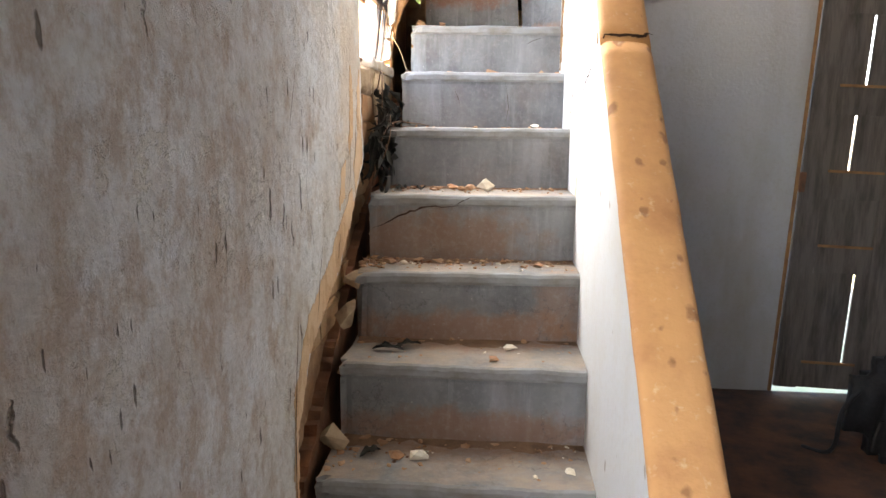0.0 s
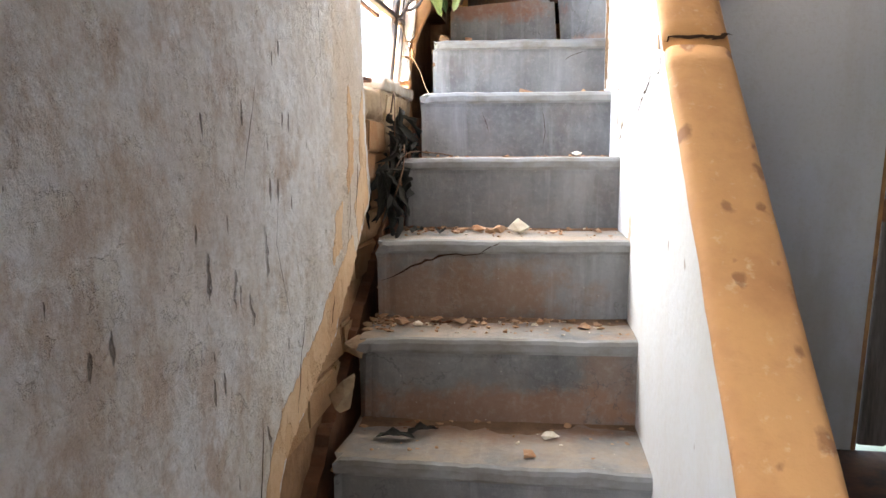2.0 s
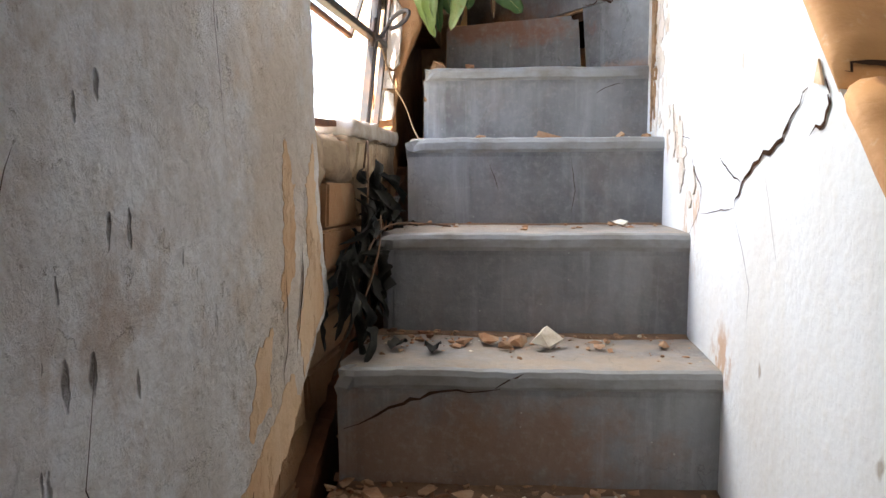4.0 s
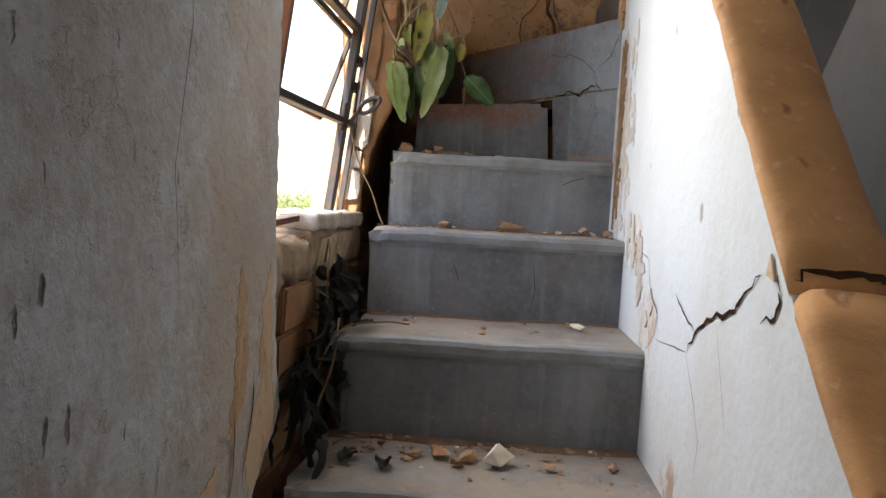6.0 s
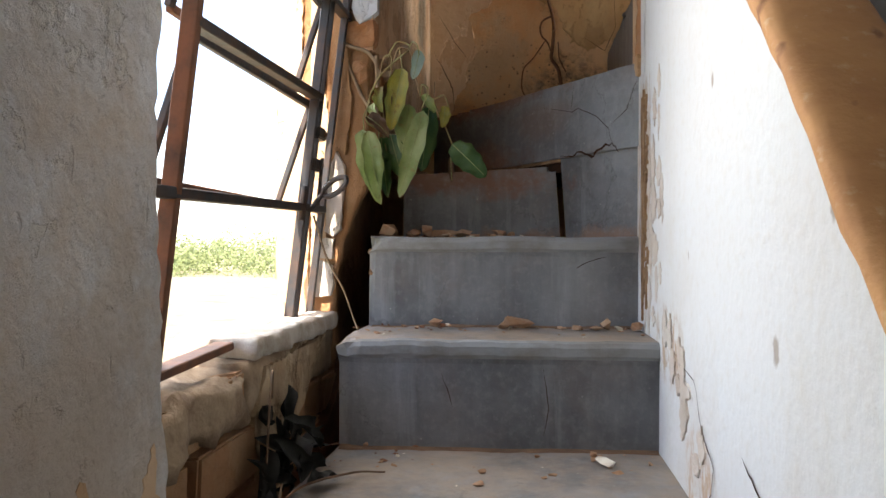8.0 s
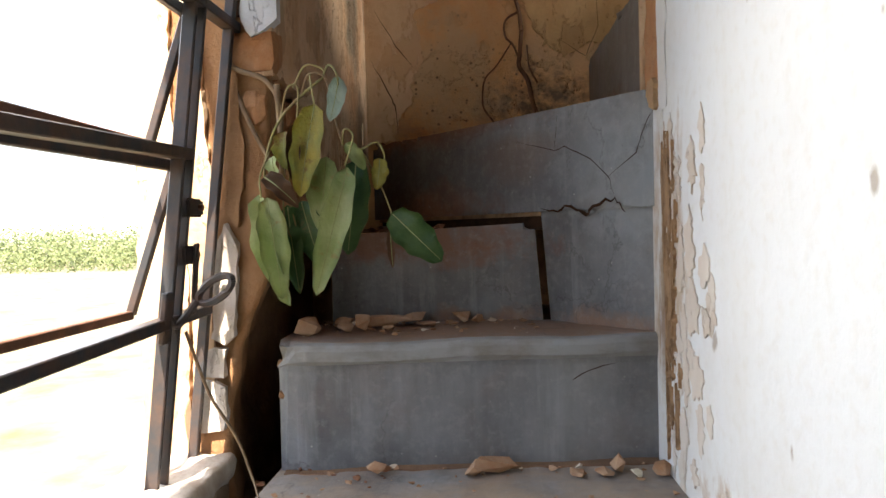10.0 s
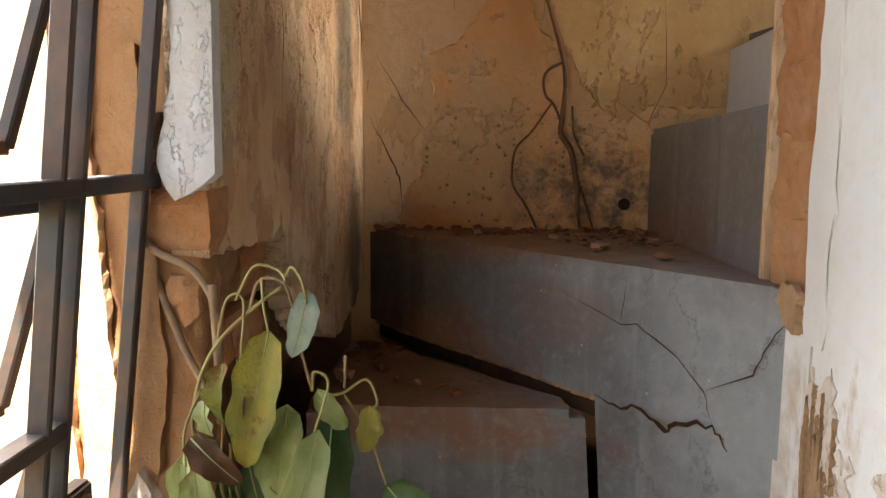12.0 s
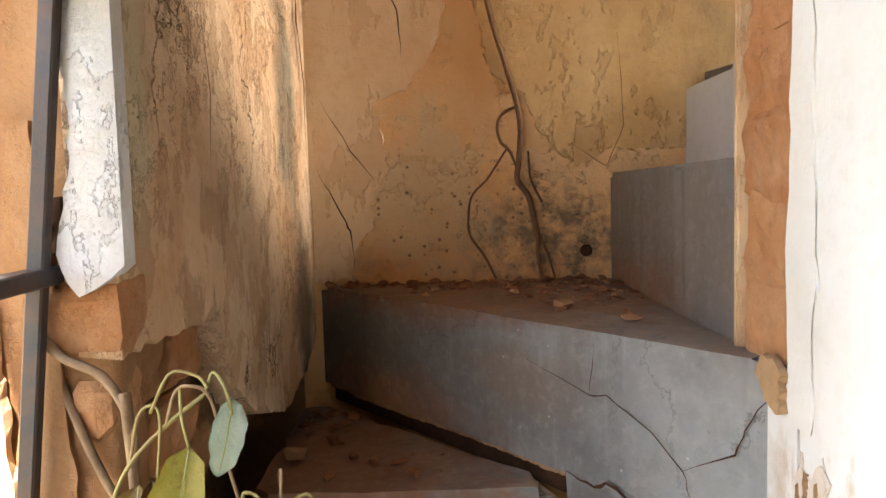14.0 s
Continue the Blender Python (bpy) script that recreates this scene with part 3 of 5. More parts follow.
part("plaster", plate([(3.02, 1.50), (3.34, 1.51), (3.27, 1.46), (3.205, 1.40), (3.13, 1.365), (3.04, 1.33), (3.0, 1.36), (2.975, 1.42)], (-0.152, 0, 0), Y, Z, 0.024, 0.010, 0.02, 7), TANCOAT, wall_west, "last scrap of tan plaster below the sill")

wall_north = tagged(new("wall_north"), "stained tan wall behind the winding steps", "wall", kind="structure")
part("core", box((-0.27, 4.12, -0.2), (0.62, 4.30, TOP)), MORTAR, wall_north)
part("core", box((0.62, 4.12, 2.02), (1.2, 4.358, TOP)), MORTAR, wall_north)
part("plaster", box((-0.05, 4.10, 1.6), (0.615, 4.119, TOP)), LANDING, wall_north)
part("plaster", box((0.615, 4.10, 2.03), (1.2, 4.119, TOP)), LANDING, wall_north, "tan plaster with damp stains")

bm = bmesh.new()
slab(bm, (0.62, 4.36, -0.2), (1.75, 4.42, TOP))
slab(bm, (2.66, 4.36, -0.2), (4.2, 4.42, TOP))
slab(bm, (1.75, 4.36, 2.08), (2.66, 4.42, TOP))
for v in bm.verts:
    if abs(v.co.x - 1.75) < 1e-4:
        v.co.x += 0.035 * max(0, v.co.z)
tagged(part("wall_room_north", bm, ROOM_WHITE_SHADED), "dim whitewashed room wall with flecks of dirt", "wall", kind="structure")
bm = bmesh.new()
slab(bm, (4.2, -2.2, -0.2), (4.4, 3.24, TOP))
slab(bm, (4.2, 3.24, -0.2), (4.4, 4.12, 2.97))
slab(bm, (4.2, 3.24, 4.2), (4.4, 4.12, TOP))
slab(bm, (4.2, 4.12, -0.2), (4.4, 4.6, TOP))
tagged(part("wall_east", bm, ROOM_WHITE_SHADED), "plain whitewashed room wall", "wall", kind="structure")
tagged(part("wall_south", box((-0.27, -2.2, -0.2), (4.2, -2.0, TOP)), ROOM_WHITE_SHADED), "plain whitewashed room wall", "wall", kind="structure")

# the flight that climbs on behind the low wall, over the room
bm = bmesh.new()
prof = [(4.10, 2.02), (3.98, 2.02), (2.0, 4.0), (2.0, 4.2), (3.9, 2.40), (4.10, 2.40)]
lo = [bm.verts.new((0.64, y, z)) for y, z in prof]
hi = [bm.verts.new((1.2, y, z)) for y, z in prof]
for f in (lo[::-1], hi, *[(lo[i], lo[(i + 1) % 6], hi[(i + 1) % 6], hi[i]) for i in range(6)]):
    bm.faces.new(f)
tagged(part("upper_flight", bm, ROOM_WHITE_SHADED), "whitewashed underside of the upper stair flight", "stairs", kind="structure")


# ---- low wall beside the stair ----
low_wall = tagged(new("low_wall"), "white low wall with an orange sloping top, cracked", "low wall", kind="structure")
RAILTOP = [(1.05, 0.29), (2.34, 1.518), (2.45, 1.63), (2.70, 1.92), (3.53, 2.71)]


def rail_height(y):
    for (a, za), (b, zb) in zip(RAILTOP, RAILTOP[1:]):
        if y <= b:
            return za + (zb - za) * (y - a) / (b - a)
    return RAILTOP[-1][1]


def rail_body(y0, y1, inner, outer, drop, base):
    """A length of wall whose top follows the slope."""
    bm = bmesh.new()
    ys = np.linspace(y0, y1, max(2, int((y1 - y0) / 0.05) + 1))
    rows = []
    for y in ys:
        z = rail_height(y) - drop
        rows.append([bm.verts.new(p) for p in ((inner, y, base), (inner, y, z), (outer, y, z - 0.012), (outer, y, base))])
    for a, b in zip(rows, rows[1:]):
        for i in range(4):
            bm.faces.new((a[i], b[i], b[(i + 1) % 4], a[(i + 1) % 4]))
    bm.faces.new(rows[0])
    bm.faces.new(rows[-1][::-1])
    return bm


def rail_cap(y0, y1, inner, outer, deep, seed):
    """The painted top: a rounded coping, a little uneven."""
    bm = bmesh.new()
    rng = random.Random(seed)
    ys = np.arange(y0, y1 + 0.001, 0.03)
    section = [(0.006, -deep), (0.002, -0.027), (0.0, -0.017), (0.004, -0.008), (0.013, -0.002), (0.028, 0.0), (0.62, -0.002), (0.86, -0.006), (0.95, -0.014), (1.0, -0.03), (1.0, -deep)]
    rows = []
    for y in ys:
        z, wob = rail_height(y), rng.uniform(-0.0006, 0.0006)
        rows.append([bm.verts.new((inner + (f if 0 < f < 0.05 else f * (outer - inner)) + wob, y, z + d + wob)) for f, d in section])
    m = len(section)
    for a, b in zip(rows, rows[1:]):
        for i in range(m):
            bm.faces.new((a[i], b[i], b[(i + 1) % m], a[(i + 1) % m]))
    bm.faces.new(rows[0])
    bm.faces.new(rows[-1][::-1])
    return bm


part("body", rail_body(1.05, 3.42, 0.502, 0.606, 0.026, -0.05), WHITE, low_wall, "white limewashed face")
part("body", rail_body(3.42, 3.535, 0.522, 0.616, 0.05, 1.4), MORTAR, low_wall, "bare broken end of the wall")
part("body", box((0.502, 3.42, 1.2), (0.61, 3.55, 2.045), 0.004), WHITE, low_wall)
part("top", rail_cap(1.05, 2.345, 0.4995, 0.614, 0.06, 4), RAIL, low_wall, "orange painted sloping top with dark spots", True)
part("top", rail_cap(2.357, 3.44, 0.4995, 0.614, 0.06, 5), RAIL, low_wall, "orange painted sloping top", True)

# ---- staircase ----
staircase = tagged(new("staircase"), "narrow grey cement stair broken away from the wall", "stairs", kind="structure")
NOSES = [(1.58, 0.13), (1.83, 0.35), (2.08, 0.57), (2.30, 0.76), (2.53, 0.945), (2.712, 1.135), (2.955, 1.325), (3.235, 1.518), (3.468, 1.707)]
LEFTS = [-0.10, -0.10, -0.095, -0.092, -0.088, -0.085, -0.072, -0.064, -0.06]
SKEW = [0, 0, 0.0, 0.0, 0.03, 0.035, 0.02, 0.035, 0.045]


def step(i, y, z, left, back, skew):
    """One cement step: a riser under a rounded, slightly proud nosing."""
    rng = random.Random(40 + i)
    bm = bmesh.new()
    zb = z - 0.40
    section = [(0.007, zb), (0.007, z - 0.042), (0.005, z - 0.033), (0.0005, z - 0.026), (0.0, z - 0.011), (0.004, z - 0.003), (0.012, z), (0.022, z), ((back - y) * 0.5, z), (back - y + 0.03, z - 0.002), (back - y + 0.03, zb)]
    rows = []
    xs = np.linspace(left, 0.504, 44)
    for k, x in enumerate(xs):
        edge = max(0.0, 1 - k / 2.5)
        wear = 0.003 * noise.noise((x * 9, i * 3.7, 0)) + 0.0015 * noise.noise((x * 40, i, 4))
        row = []
        for j, (dy, zz) in enumerate(section):
            pull = edge * rng.uniform(0.0, 0.016)
            near_rim = j in (3, 4, 5, 6)
            px = x + (rng.uniform(-0.006, 0.006) if k == 0 else 0)
            row.append(bm.verts.new((px, y + dy - skew * (0.504 - x) / 0.57 + wear * (0.4 + near_rim) + pull, zz + wear * (j > 2) - pull * near_rim)))
        rows.append(row)
    m = len(section)
    for a, b in zip(rows, rows[1:]):
        for j in range(m):
            face = bm.faces.new((a[j], b[j], b[(j + 1) % m], a[(j + 1) % m]))
            face.material_index = int(j in (2, 3, 4, 5))
    bm.faces.new(rows[0])
    bm.faces.new(rows[-1][::-1])
    return bm


for i, ((y, z), left, skew) in enumerate(zip(NOSES, LEFTS, SKEW)):
    back = NOSES[i + 1][0] if i + 1 < len(NOSES) else 3.66
    part("step", step(i, y, z, left, back, skew), CEMENT, staircase).data.materials.append(LIP_LIT)
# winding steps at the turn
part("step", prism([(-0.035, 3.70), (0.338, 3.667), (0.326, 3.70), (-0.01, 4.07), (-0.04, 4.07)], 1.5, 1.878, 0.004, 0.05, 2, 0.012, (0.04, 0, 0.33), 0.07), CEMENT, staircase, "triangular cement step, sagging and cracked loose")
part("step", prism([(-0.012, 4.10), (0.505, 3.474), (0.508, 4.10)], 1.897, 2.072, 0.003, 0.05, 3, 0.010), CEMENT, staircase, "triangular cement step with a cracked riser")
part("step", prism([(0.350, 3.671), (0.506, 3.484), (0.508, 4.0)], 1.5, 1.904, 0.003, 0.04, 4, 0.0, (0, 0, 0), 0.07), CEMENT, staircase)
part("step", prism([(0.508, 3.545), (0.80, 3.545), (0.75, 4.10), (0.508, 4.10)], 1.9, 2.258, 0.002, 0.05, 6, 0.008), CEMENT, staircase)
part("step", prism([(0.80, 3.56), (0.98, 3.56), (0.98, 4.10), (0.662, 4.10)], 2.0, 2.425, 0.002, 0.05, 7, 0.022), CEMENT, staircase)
# solid dark filler, set back, in place of the shade in the gap
part("gap_shade", prism([(0.006, 4.098), (0.503, 3.498), (0.506, 4.098)], 1.865, 1.8965, 0.0, 0.05, 5, 0.0), CRACK_SHADE, staircase, "dark block painted as the shade under the cracked riser")
tagged(part("stair_fill", box((-0.03, 3.50, 1.2), (0.5, 4.05, 1.69)), DIRT), "packed red earth beneath the winding steps", "earth fill", kind="structure")


# ---- window ----
window_1 = tagged(new("window_1"), "rusted steel window with a top-hung sash pushed open", "window", kind="structure")


def wx(z):
    """The frame leans outward towards its foot."""
    return -0.158 + 0.12 * (z - 1.78)


def upright(name, y, z0, z1, wide, deep, mat, parent=window_1):
    return part(name, bar((wx(z0), y, z0), (wx(z1), y, z1), wide, deep, Y), mat, parent)


upright("mullion", 2.79, 1.53, 2.95, 0.014, 0.022, RUST)
upright("mullion", 3.285, 1.53, 2.95, 0.007, 0.018, STEEL)
upright("mullion", 3.310, 1.53, 2.95, 0.006, 0.020, STEEL)
upright("stile", 3.415, 1.53, 2.95, 0.012, 0.014, STEEL)
for z, a, b in ((1.755, 2.67, 3.42), (1.968, 2.79, 3.312), (2.165, 2.67, 3.45), (2.40, 2.67, 3.42), (2.93, 2.67, 3.42)):
    part("transom", bar((wx(z), a, z - 0.01), (wx(z), b, z + 0.008), 0.015, 0.020, Z), STEEL, window_1)


def sash(z_top, drop, out, y0, y1):
    """A top-hung steel sash pushed outward at its foot."""
    frame_ob = tagged(part("sash", bar((wx(z_top) - 0.02, y0, z_top - 0.012), (wx(z_top) - 0.02, y1, z_top - 0.006), 0.015, 0.010, Z), STEEL, window_1))
    foot = (wx(z_top) - out, z_top - drop)
    for y in (y0, y1):
        part("sash_side", bar((wx(z_top) - 0.02, y, z_top - 0.01), (foot[0], y, foot[1]), 0.012, 0.011, Y), STEEL, frame_ob)
    part("sash_foot", bar((foot[0], y0, foot[1]), (foot[0], y1, foot[1]), 0.012, 0.011, Z), RUST, frame_ob)


sash(1.968, 0.20, 0.085, 2.83, 3.315)
sash(2.165, 0.175, 0.075, 2.83, 3.315)
sash(2.40, 0.20, 0.085, 2.83, 3.315)
# flat hinge straps bolted to the mullion
for z in (1.907, 1.845):
    strap = part("hinge", box((wx(z) - 0.004, 3.295, z - 0.012), (wx(z) + 0.014, 3.345, z + 0.012), 0.003), STEEL, window_1)
    part("bolt", tube([(wx(z) + 0.013, 3.33, z), (wx(z) + 0.019, 3.33, z)], 0.005, 0.004, 8), RUST, strap)
part("stay", bar((wx(1.77) + 0.016, 3.332, 1.765), (wx(1.86) + 0.016, 3.325, 1.86), 0.012, 0.005, Y), STEEL, window_1)
# catch with a ring
ring_at = Vector((-0.10, 3.30, 1.80))
loop = [ring_at + Vector((0.034 * math.cos(a) * 0.8, -0.012 * math.cos(a), 0.014 * math.sin(a) + 0.012 * math.cos(a))) for a in np.linspace(0, 2 * math.pi, 20)]
catch = part("catch", tube(loop, 0.0052, sides=6), STEEL, window_1, "steel window catch with a ring")
part("arm", tube(curve([(-0.155, 3.285, 1.765), (-0.145, 3.288, 1.757), (-0.127, 3.305, 1.785)]), 0.006, 0.005), STEEL, catch)
part("plate", bar((-0.158, 3.275, 1.735), (-0.15, 3.275, 1.80), 0.022, 0.008, Y), STEEL, catch)

# ---- door across the room ----
door_1 = tagged(new("door_1"), "weathered grey panelled wooden door, closed, light through its gaps", "door", kind="structure")
part("door_frame", box((1.735, 4.352, -0.03), (1.752, 4.40, 2.08), 0.003), WOODEDGE, door_1)
for x0, x1 in ((1.766, 1.885), (2.16, 2.27), (2.53, 2.63)):
    part("stile", box((x0, 4.365, -0.005), (x1, 4.395, 2.05), 0.004), WOOD, door_1)
for z in (0.0, 0.62, 1.0, 1.42, 1.90):
    part("rail", box((1.885, 4.367, z), (2.16, 4.393, z + 0.14), 0.004), WOOD, door_1)
    part("rail", box((2.27, 4.367, z), (2.53, 4.393, z + 0.14), 0.004), WOOD, door_1)
    part("ledge", box((1.89, 4.355, z + 0.135), (2.16, 4.367, z + 0.148), 0.002), WOODEDGE, door_1)
for z0, z1, slit in ((0.14, 0.62, 2.10), (0.76, 1.0, 2.2), (1.14, 1.42, 1.995), (1.56, 1.90, 2.02)):
    for x0, x1 in ((1.885, slit - 0.006), (slit + 0.006, 2.16), (2.27, 2.40), (2.403, 2.53)):
        if x1 - x0 > 0.01:
            part("panel", box((x0, 4.375, z0), (x1, 4.387, z1), 0.002), WOOD, door_1)
part("hinge", box((1.752, 4.350, 1.03), (1.785, 4.366, 1.13), 0.003), RUST, door_1)
lean = pose(1.75, 4.36, 0) @ pose(0, 0, 0, 0, 2.0, 0) @ pose(-1.75, -4.36, 0)
door_1.matrix_basis = lean


# ---- cracks and bare brick on the setting ----
rng = random.Random(11)


def flat_wander(points, amount, seed, steps=4, along=None):
    """A kinked line that stays in the plane spanned by the axes in along."""
    r = random.Random(seed)
    points = [Vector(p) for p in points]
    out = [points[0]]
    for a, b in zip(points, points[1:]):
        for k in range(1, steps):
            out.append(a.lerp(b, k / steps) + sum((Vector(v) * r.uniform(-amount, amount) for v in along), Vector()))
        out.append(b)
    return out


def crack(parent, points, width, normal, along, seed, proud=0.0015):
    line = flat_wander(points, width * 0.8, seed, 4, along)
    r = random.Random(seed)
    widths = [width * r.uniform(0.5, 1.2) * min(1, 0.15 + 3 * min(i, len(line) - 1 - i) / len(line)) for i in range(len(line))]
    return part("crack", ribbon(line, widths, normal, proud), CRACK_SHADE, parent)


def on_low_wall(points):
    return [(0.502, y, z) for y, z in points]


for k, (pts, w) in enumerate((
    ([(2.43, 1.52), (2.474, 1.495), (2.50, 1.47), (2.582, 1.447), (2.655, 1.415), (2.684, 1.383)], 0.007),
    ([(2.655, 1.418), (2.723, 1.438), (2.769, 1.458)], 0.0035),
    ([(2.385, 1.525), (2.374, 1.498), (2.386, 1.479), (2.421, 1.469)], 0.006),
    ([(3.19, 1.53), (2.984, 1.499), (2.942, 1.443), (2.881, 1.409), (2.891, 1.374), (2.973, 1.314)], 0.003),
    ([(2.883, 1.366), (2.774, 1.375), (2.689, 1.383)], 0.0022),
    ([(2.69, 1.38), (2.64, 1.33), (2.60, 1.28), (2.61, 1.22)], 0.0014),
    ([(2.56, 1.44), (2.53, 1.38), (2.50, 1.32)], 0.0012),
)):
    crack(low_wall, on_low_wall(pts), w, (-1, 0, 0), (Y, Z), k)
# hole as flat plates: shaded depth painted dark, its lit side painted cream
hole = part("hole", plate([(2.385, 1.520), (2.449, 1.516), (2.418, 1.560), (2.404, 1.552)], (0.5005, 0, 0), Z, Y, 0.001, 0.0), CRACK_SHADE, low_wall, "small hole that bares the brick")
part("patch", plate([(1.517, 2.388), (1.545, 2.402), (1.522, 2.41)], (0.4995, 0, 0), Z, Y, 0.0015), CREAM, low_wall)
crack(low_wall, [(x, y, rail_height(y) + 0.0005) for x, y in ((0.500, 2.344), (0.53, 2.352), (0.57, 2.350), (0.60, 2.354), (0.614, 2.352))], 0.011, (0, -0.69, 0.72), (X, Vector((0, 0.72, 0.69))), 41, 0.002)
# peeled coats near the worn end of the low wall
for k in range(70):
    r = random.Random(2000 + k)
    y, z = min(3.415, 3.42 - abs(r.gauss(0, 0.085))), r.uniform(1.53, 2.0) + r.gauss(0, 0.03)
    if k > 55:
        y, z = r.uniform(2.92, 3.2), 1.36 + r.uniform(-0.03, 0.05) + 0.0
        z += (y - 2.92) * 0.75
    w, h = r.uniform(0.005, 0.022), r.uniform(0.010, 0.045)
    part("peeled_patch", plate([(z - h, y), (z - h * 0.4, y - w), (z + h * 0.6, y - w * 0.6), (z + h, y), (z + h * 0.3, y + w), (z - h * 0.6, y + w * 0.7)], (0.5018, 0, 0), Z, Y, 0.0006 + 0.00003 * k, 0.012, 0.014, 20 + k), UNDER, low_wall)
for k in range(60):
    r = random.Random(2300 + k)
    y, z = min(3.417, 3.418 - abs(r.gauss(0, 0.028))), r.uniform(1.60, 1.98) - 0.02
    w, h = r.uniform(0.0012, 0.0045), r.uniform(0.012, 0.055)
    part("peeled_patch", plate([(z - h, y), (z, y - w), (z + h, y), (z, y + w)], (0.5018, 0, 0), Z, Y, 0.0034 + 0.00003 * k, 0.003, 0.012, 120 + k), TEAR, low_wall)

# bricks at the broken end of the low wall
for k in range(8):
    z = 2.07 + k * 0.0745
    bm = rough_block((0.5035, 3.432 + 0.003 * (k % 2), z - 0.006), (0.600, 3.537, z + 0.080), 0.0055, 30, 500 + k, 0.011)
    part("brick", bm, REDBRICK, low_wall)
part("rough_edge", plate([(2.03, 3.44), (2.66, 3.436), (2.66, 3.40), (2.03, 3.40)], (0.5012, 0, 0), Z, Y, 0.0012, 0.005, 0.06, 14), WHITE, low_wall)
part("plaster", box((0.499, 3.538, 2.07), (0.61, 3.547, 2.64), 0.002), CREAM, low_wall, "thin cream edge of plaster")
tagged(part("broken_edge", plate([(2.035, 3.44), (2.075, 3.44), (2.08, 3.47), (2.06, 3.485), (2.04, 3.46)], (0.499, 0, 0), Z, Y, 0.006, 0.006, 0.012, 9), BRICK, low_wall))


def brick_course(parent, y0, y1, z, x0, x1, mat, seed, high=0.0735, skip=0.0):
    """A course of uneven bricks that shows on a wall facing +x."""
    r = random.Random(seed)
    y = y0 - r.uniform(0, 0.12)
    while y < y1:
        long = r.uniform(0.17, 0.215)
        a, b = max(y, y0), min(y + long, y1)
        if b - a > 0.03 and r.random() >= skip:
            bm = bmesh.new()
            slab(bm, (x0, a, z), (x1 + r.uniform(-0.008, 0.008), b, z + high))
            bmesh.ops.bevel(bm, geom=bm.edges[:], offset=r.uniform(0.003, 0.006), segments=2, affect="EDGES")
            for v in bm.verts:
                v.co += Vector((noise.noise(v.co * 30 + Vector((seed, 0, 0))), 0, noise.noise(v.co * 24))) * 0.007
            part("brick", bm, mat, parent)
        y += long + 0.006


for k in range(9):
    z = 0.80 + k * 0.078
    brick_course(wall_west, max(1.95, 2.30 + (z - 0.95) * 0.9) if z < 1.2 else 2.60, 3.45, z, -0.19, -0.148 if k < 6 else -0.138, BRICK, 60 + k)
# jamb of the window: worn earth with a hollow behind its foot
JAMB = [(1.42, -0.140), (1.60, -0.135), (1.70, -0.120), (1.78, -0.084), (1.82, -0.072), (2.10, -0.062), (TOP, -0.056)]


def jamb_edge(z):
    for (a, xa), (b, xb) in zip(JAMB, JAMB[1:]):
        if z <= b:
            return xa + (xb - xa) * (z - a) / (b - a)
    return JAMB[-1][1]


bm = bmesh.new()
rows = []
for z in np.concatenate([np.arange(1.42, 2.72, 0.0125), np.arange(2.75, TOP, 0.15)]):
    edge = jamb_edge(z) + 0.007 * noise.noise((0, z * 14, 3)) + 0.004 * noise.noise((0, z * 45, 8))
    line = [(x, 3.440) for x in np.linspace(-0.268, edge - 0.008, 22)] + [(edge, 3.446)] + [(edge - 0.02 * k / 6, 3.446 + 0.09 * k / 6) for k in range(1, 7)]
    row = []
    for x, y in line:
        q = Vector((x, y, z))
        bump = noise.noise(q * 30) * 0.4 + noise.noise(Vector((x * 26, y * 26, z * 9))) + 0.5 * noise.noise(Vector((x * 70, y * 70, z * 34)))
        row.append(bm.verts.new((x, y + 0.006 * bump, z)))
    rows.append(row)
for a, b in zip(rows, rows[1:]):
    for k in range(len(a) - 1):
        bm.faces.new((a[k], a[k + 1], b[k + 1], b[k]))
part("jamb", bm, EARTH, wall_west, "worn earth jamb of the window", True)
for k, (lo, hi) in enumerate((((-0.112, 3.425, 2.105), (-0.052, 3.50, 2.166)), ((-0.100, 3.434, 2.03), (-0.066, 3.50, 2.085)), ((-0.250, 3.434, 1.70), (-0.20, 3.48, 1.76)), ((-0.255, 3.434, 2.0), (-0.19, 3.48, 2.07)))):
    part("brick", rough_block(lo, hi, 0.006, 30, 400 + k), REDBRICK, wall_west)
part("hole", rough_block((-0.112, 3.4335, 2.185), (-0.092, 3.436, 2.235), 0.005, 40, 9, 0.006), CRACK_SHADE, wall_west, "dark hole broken into the jamb")
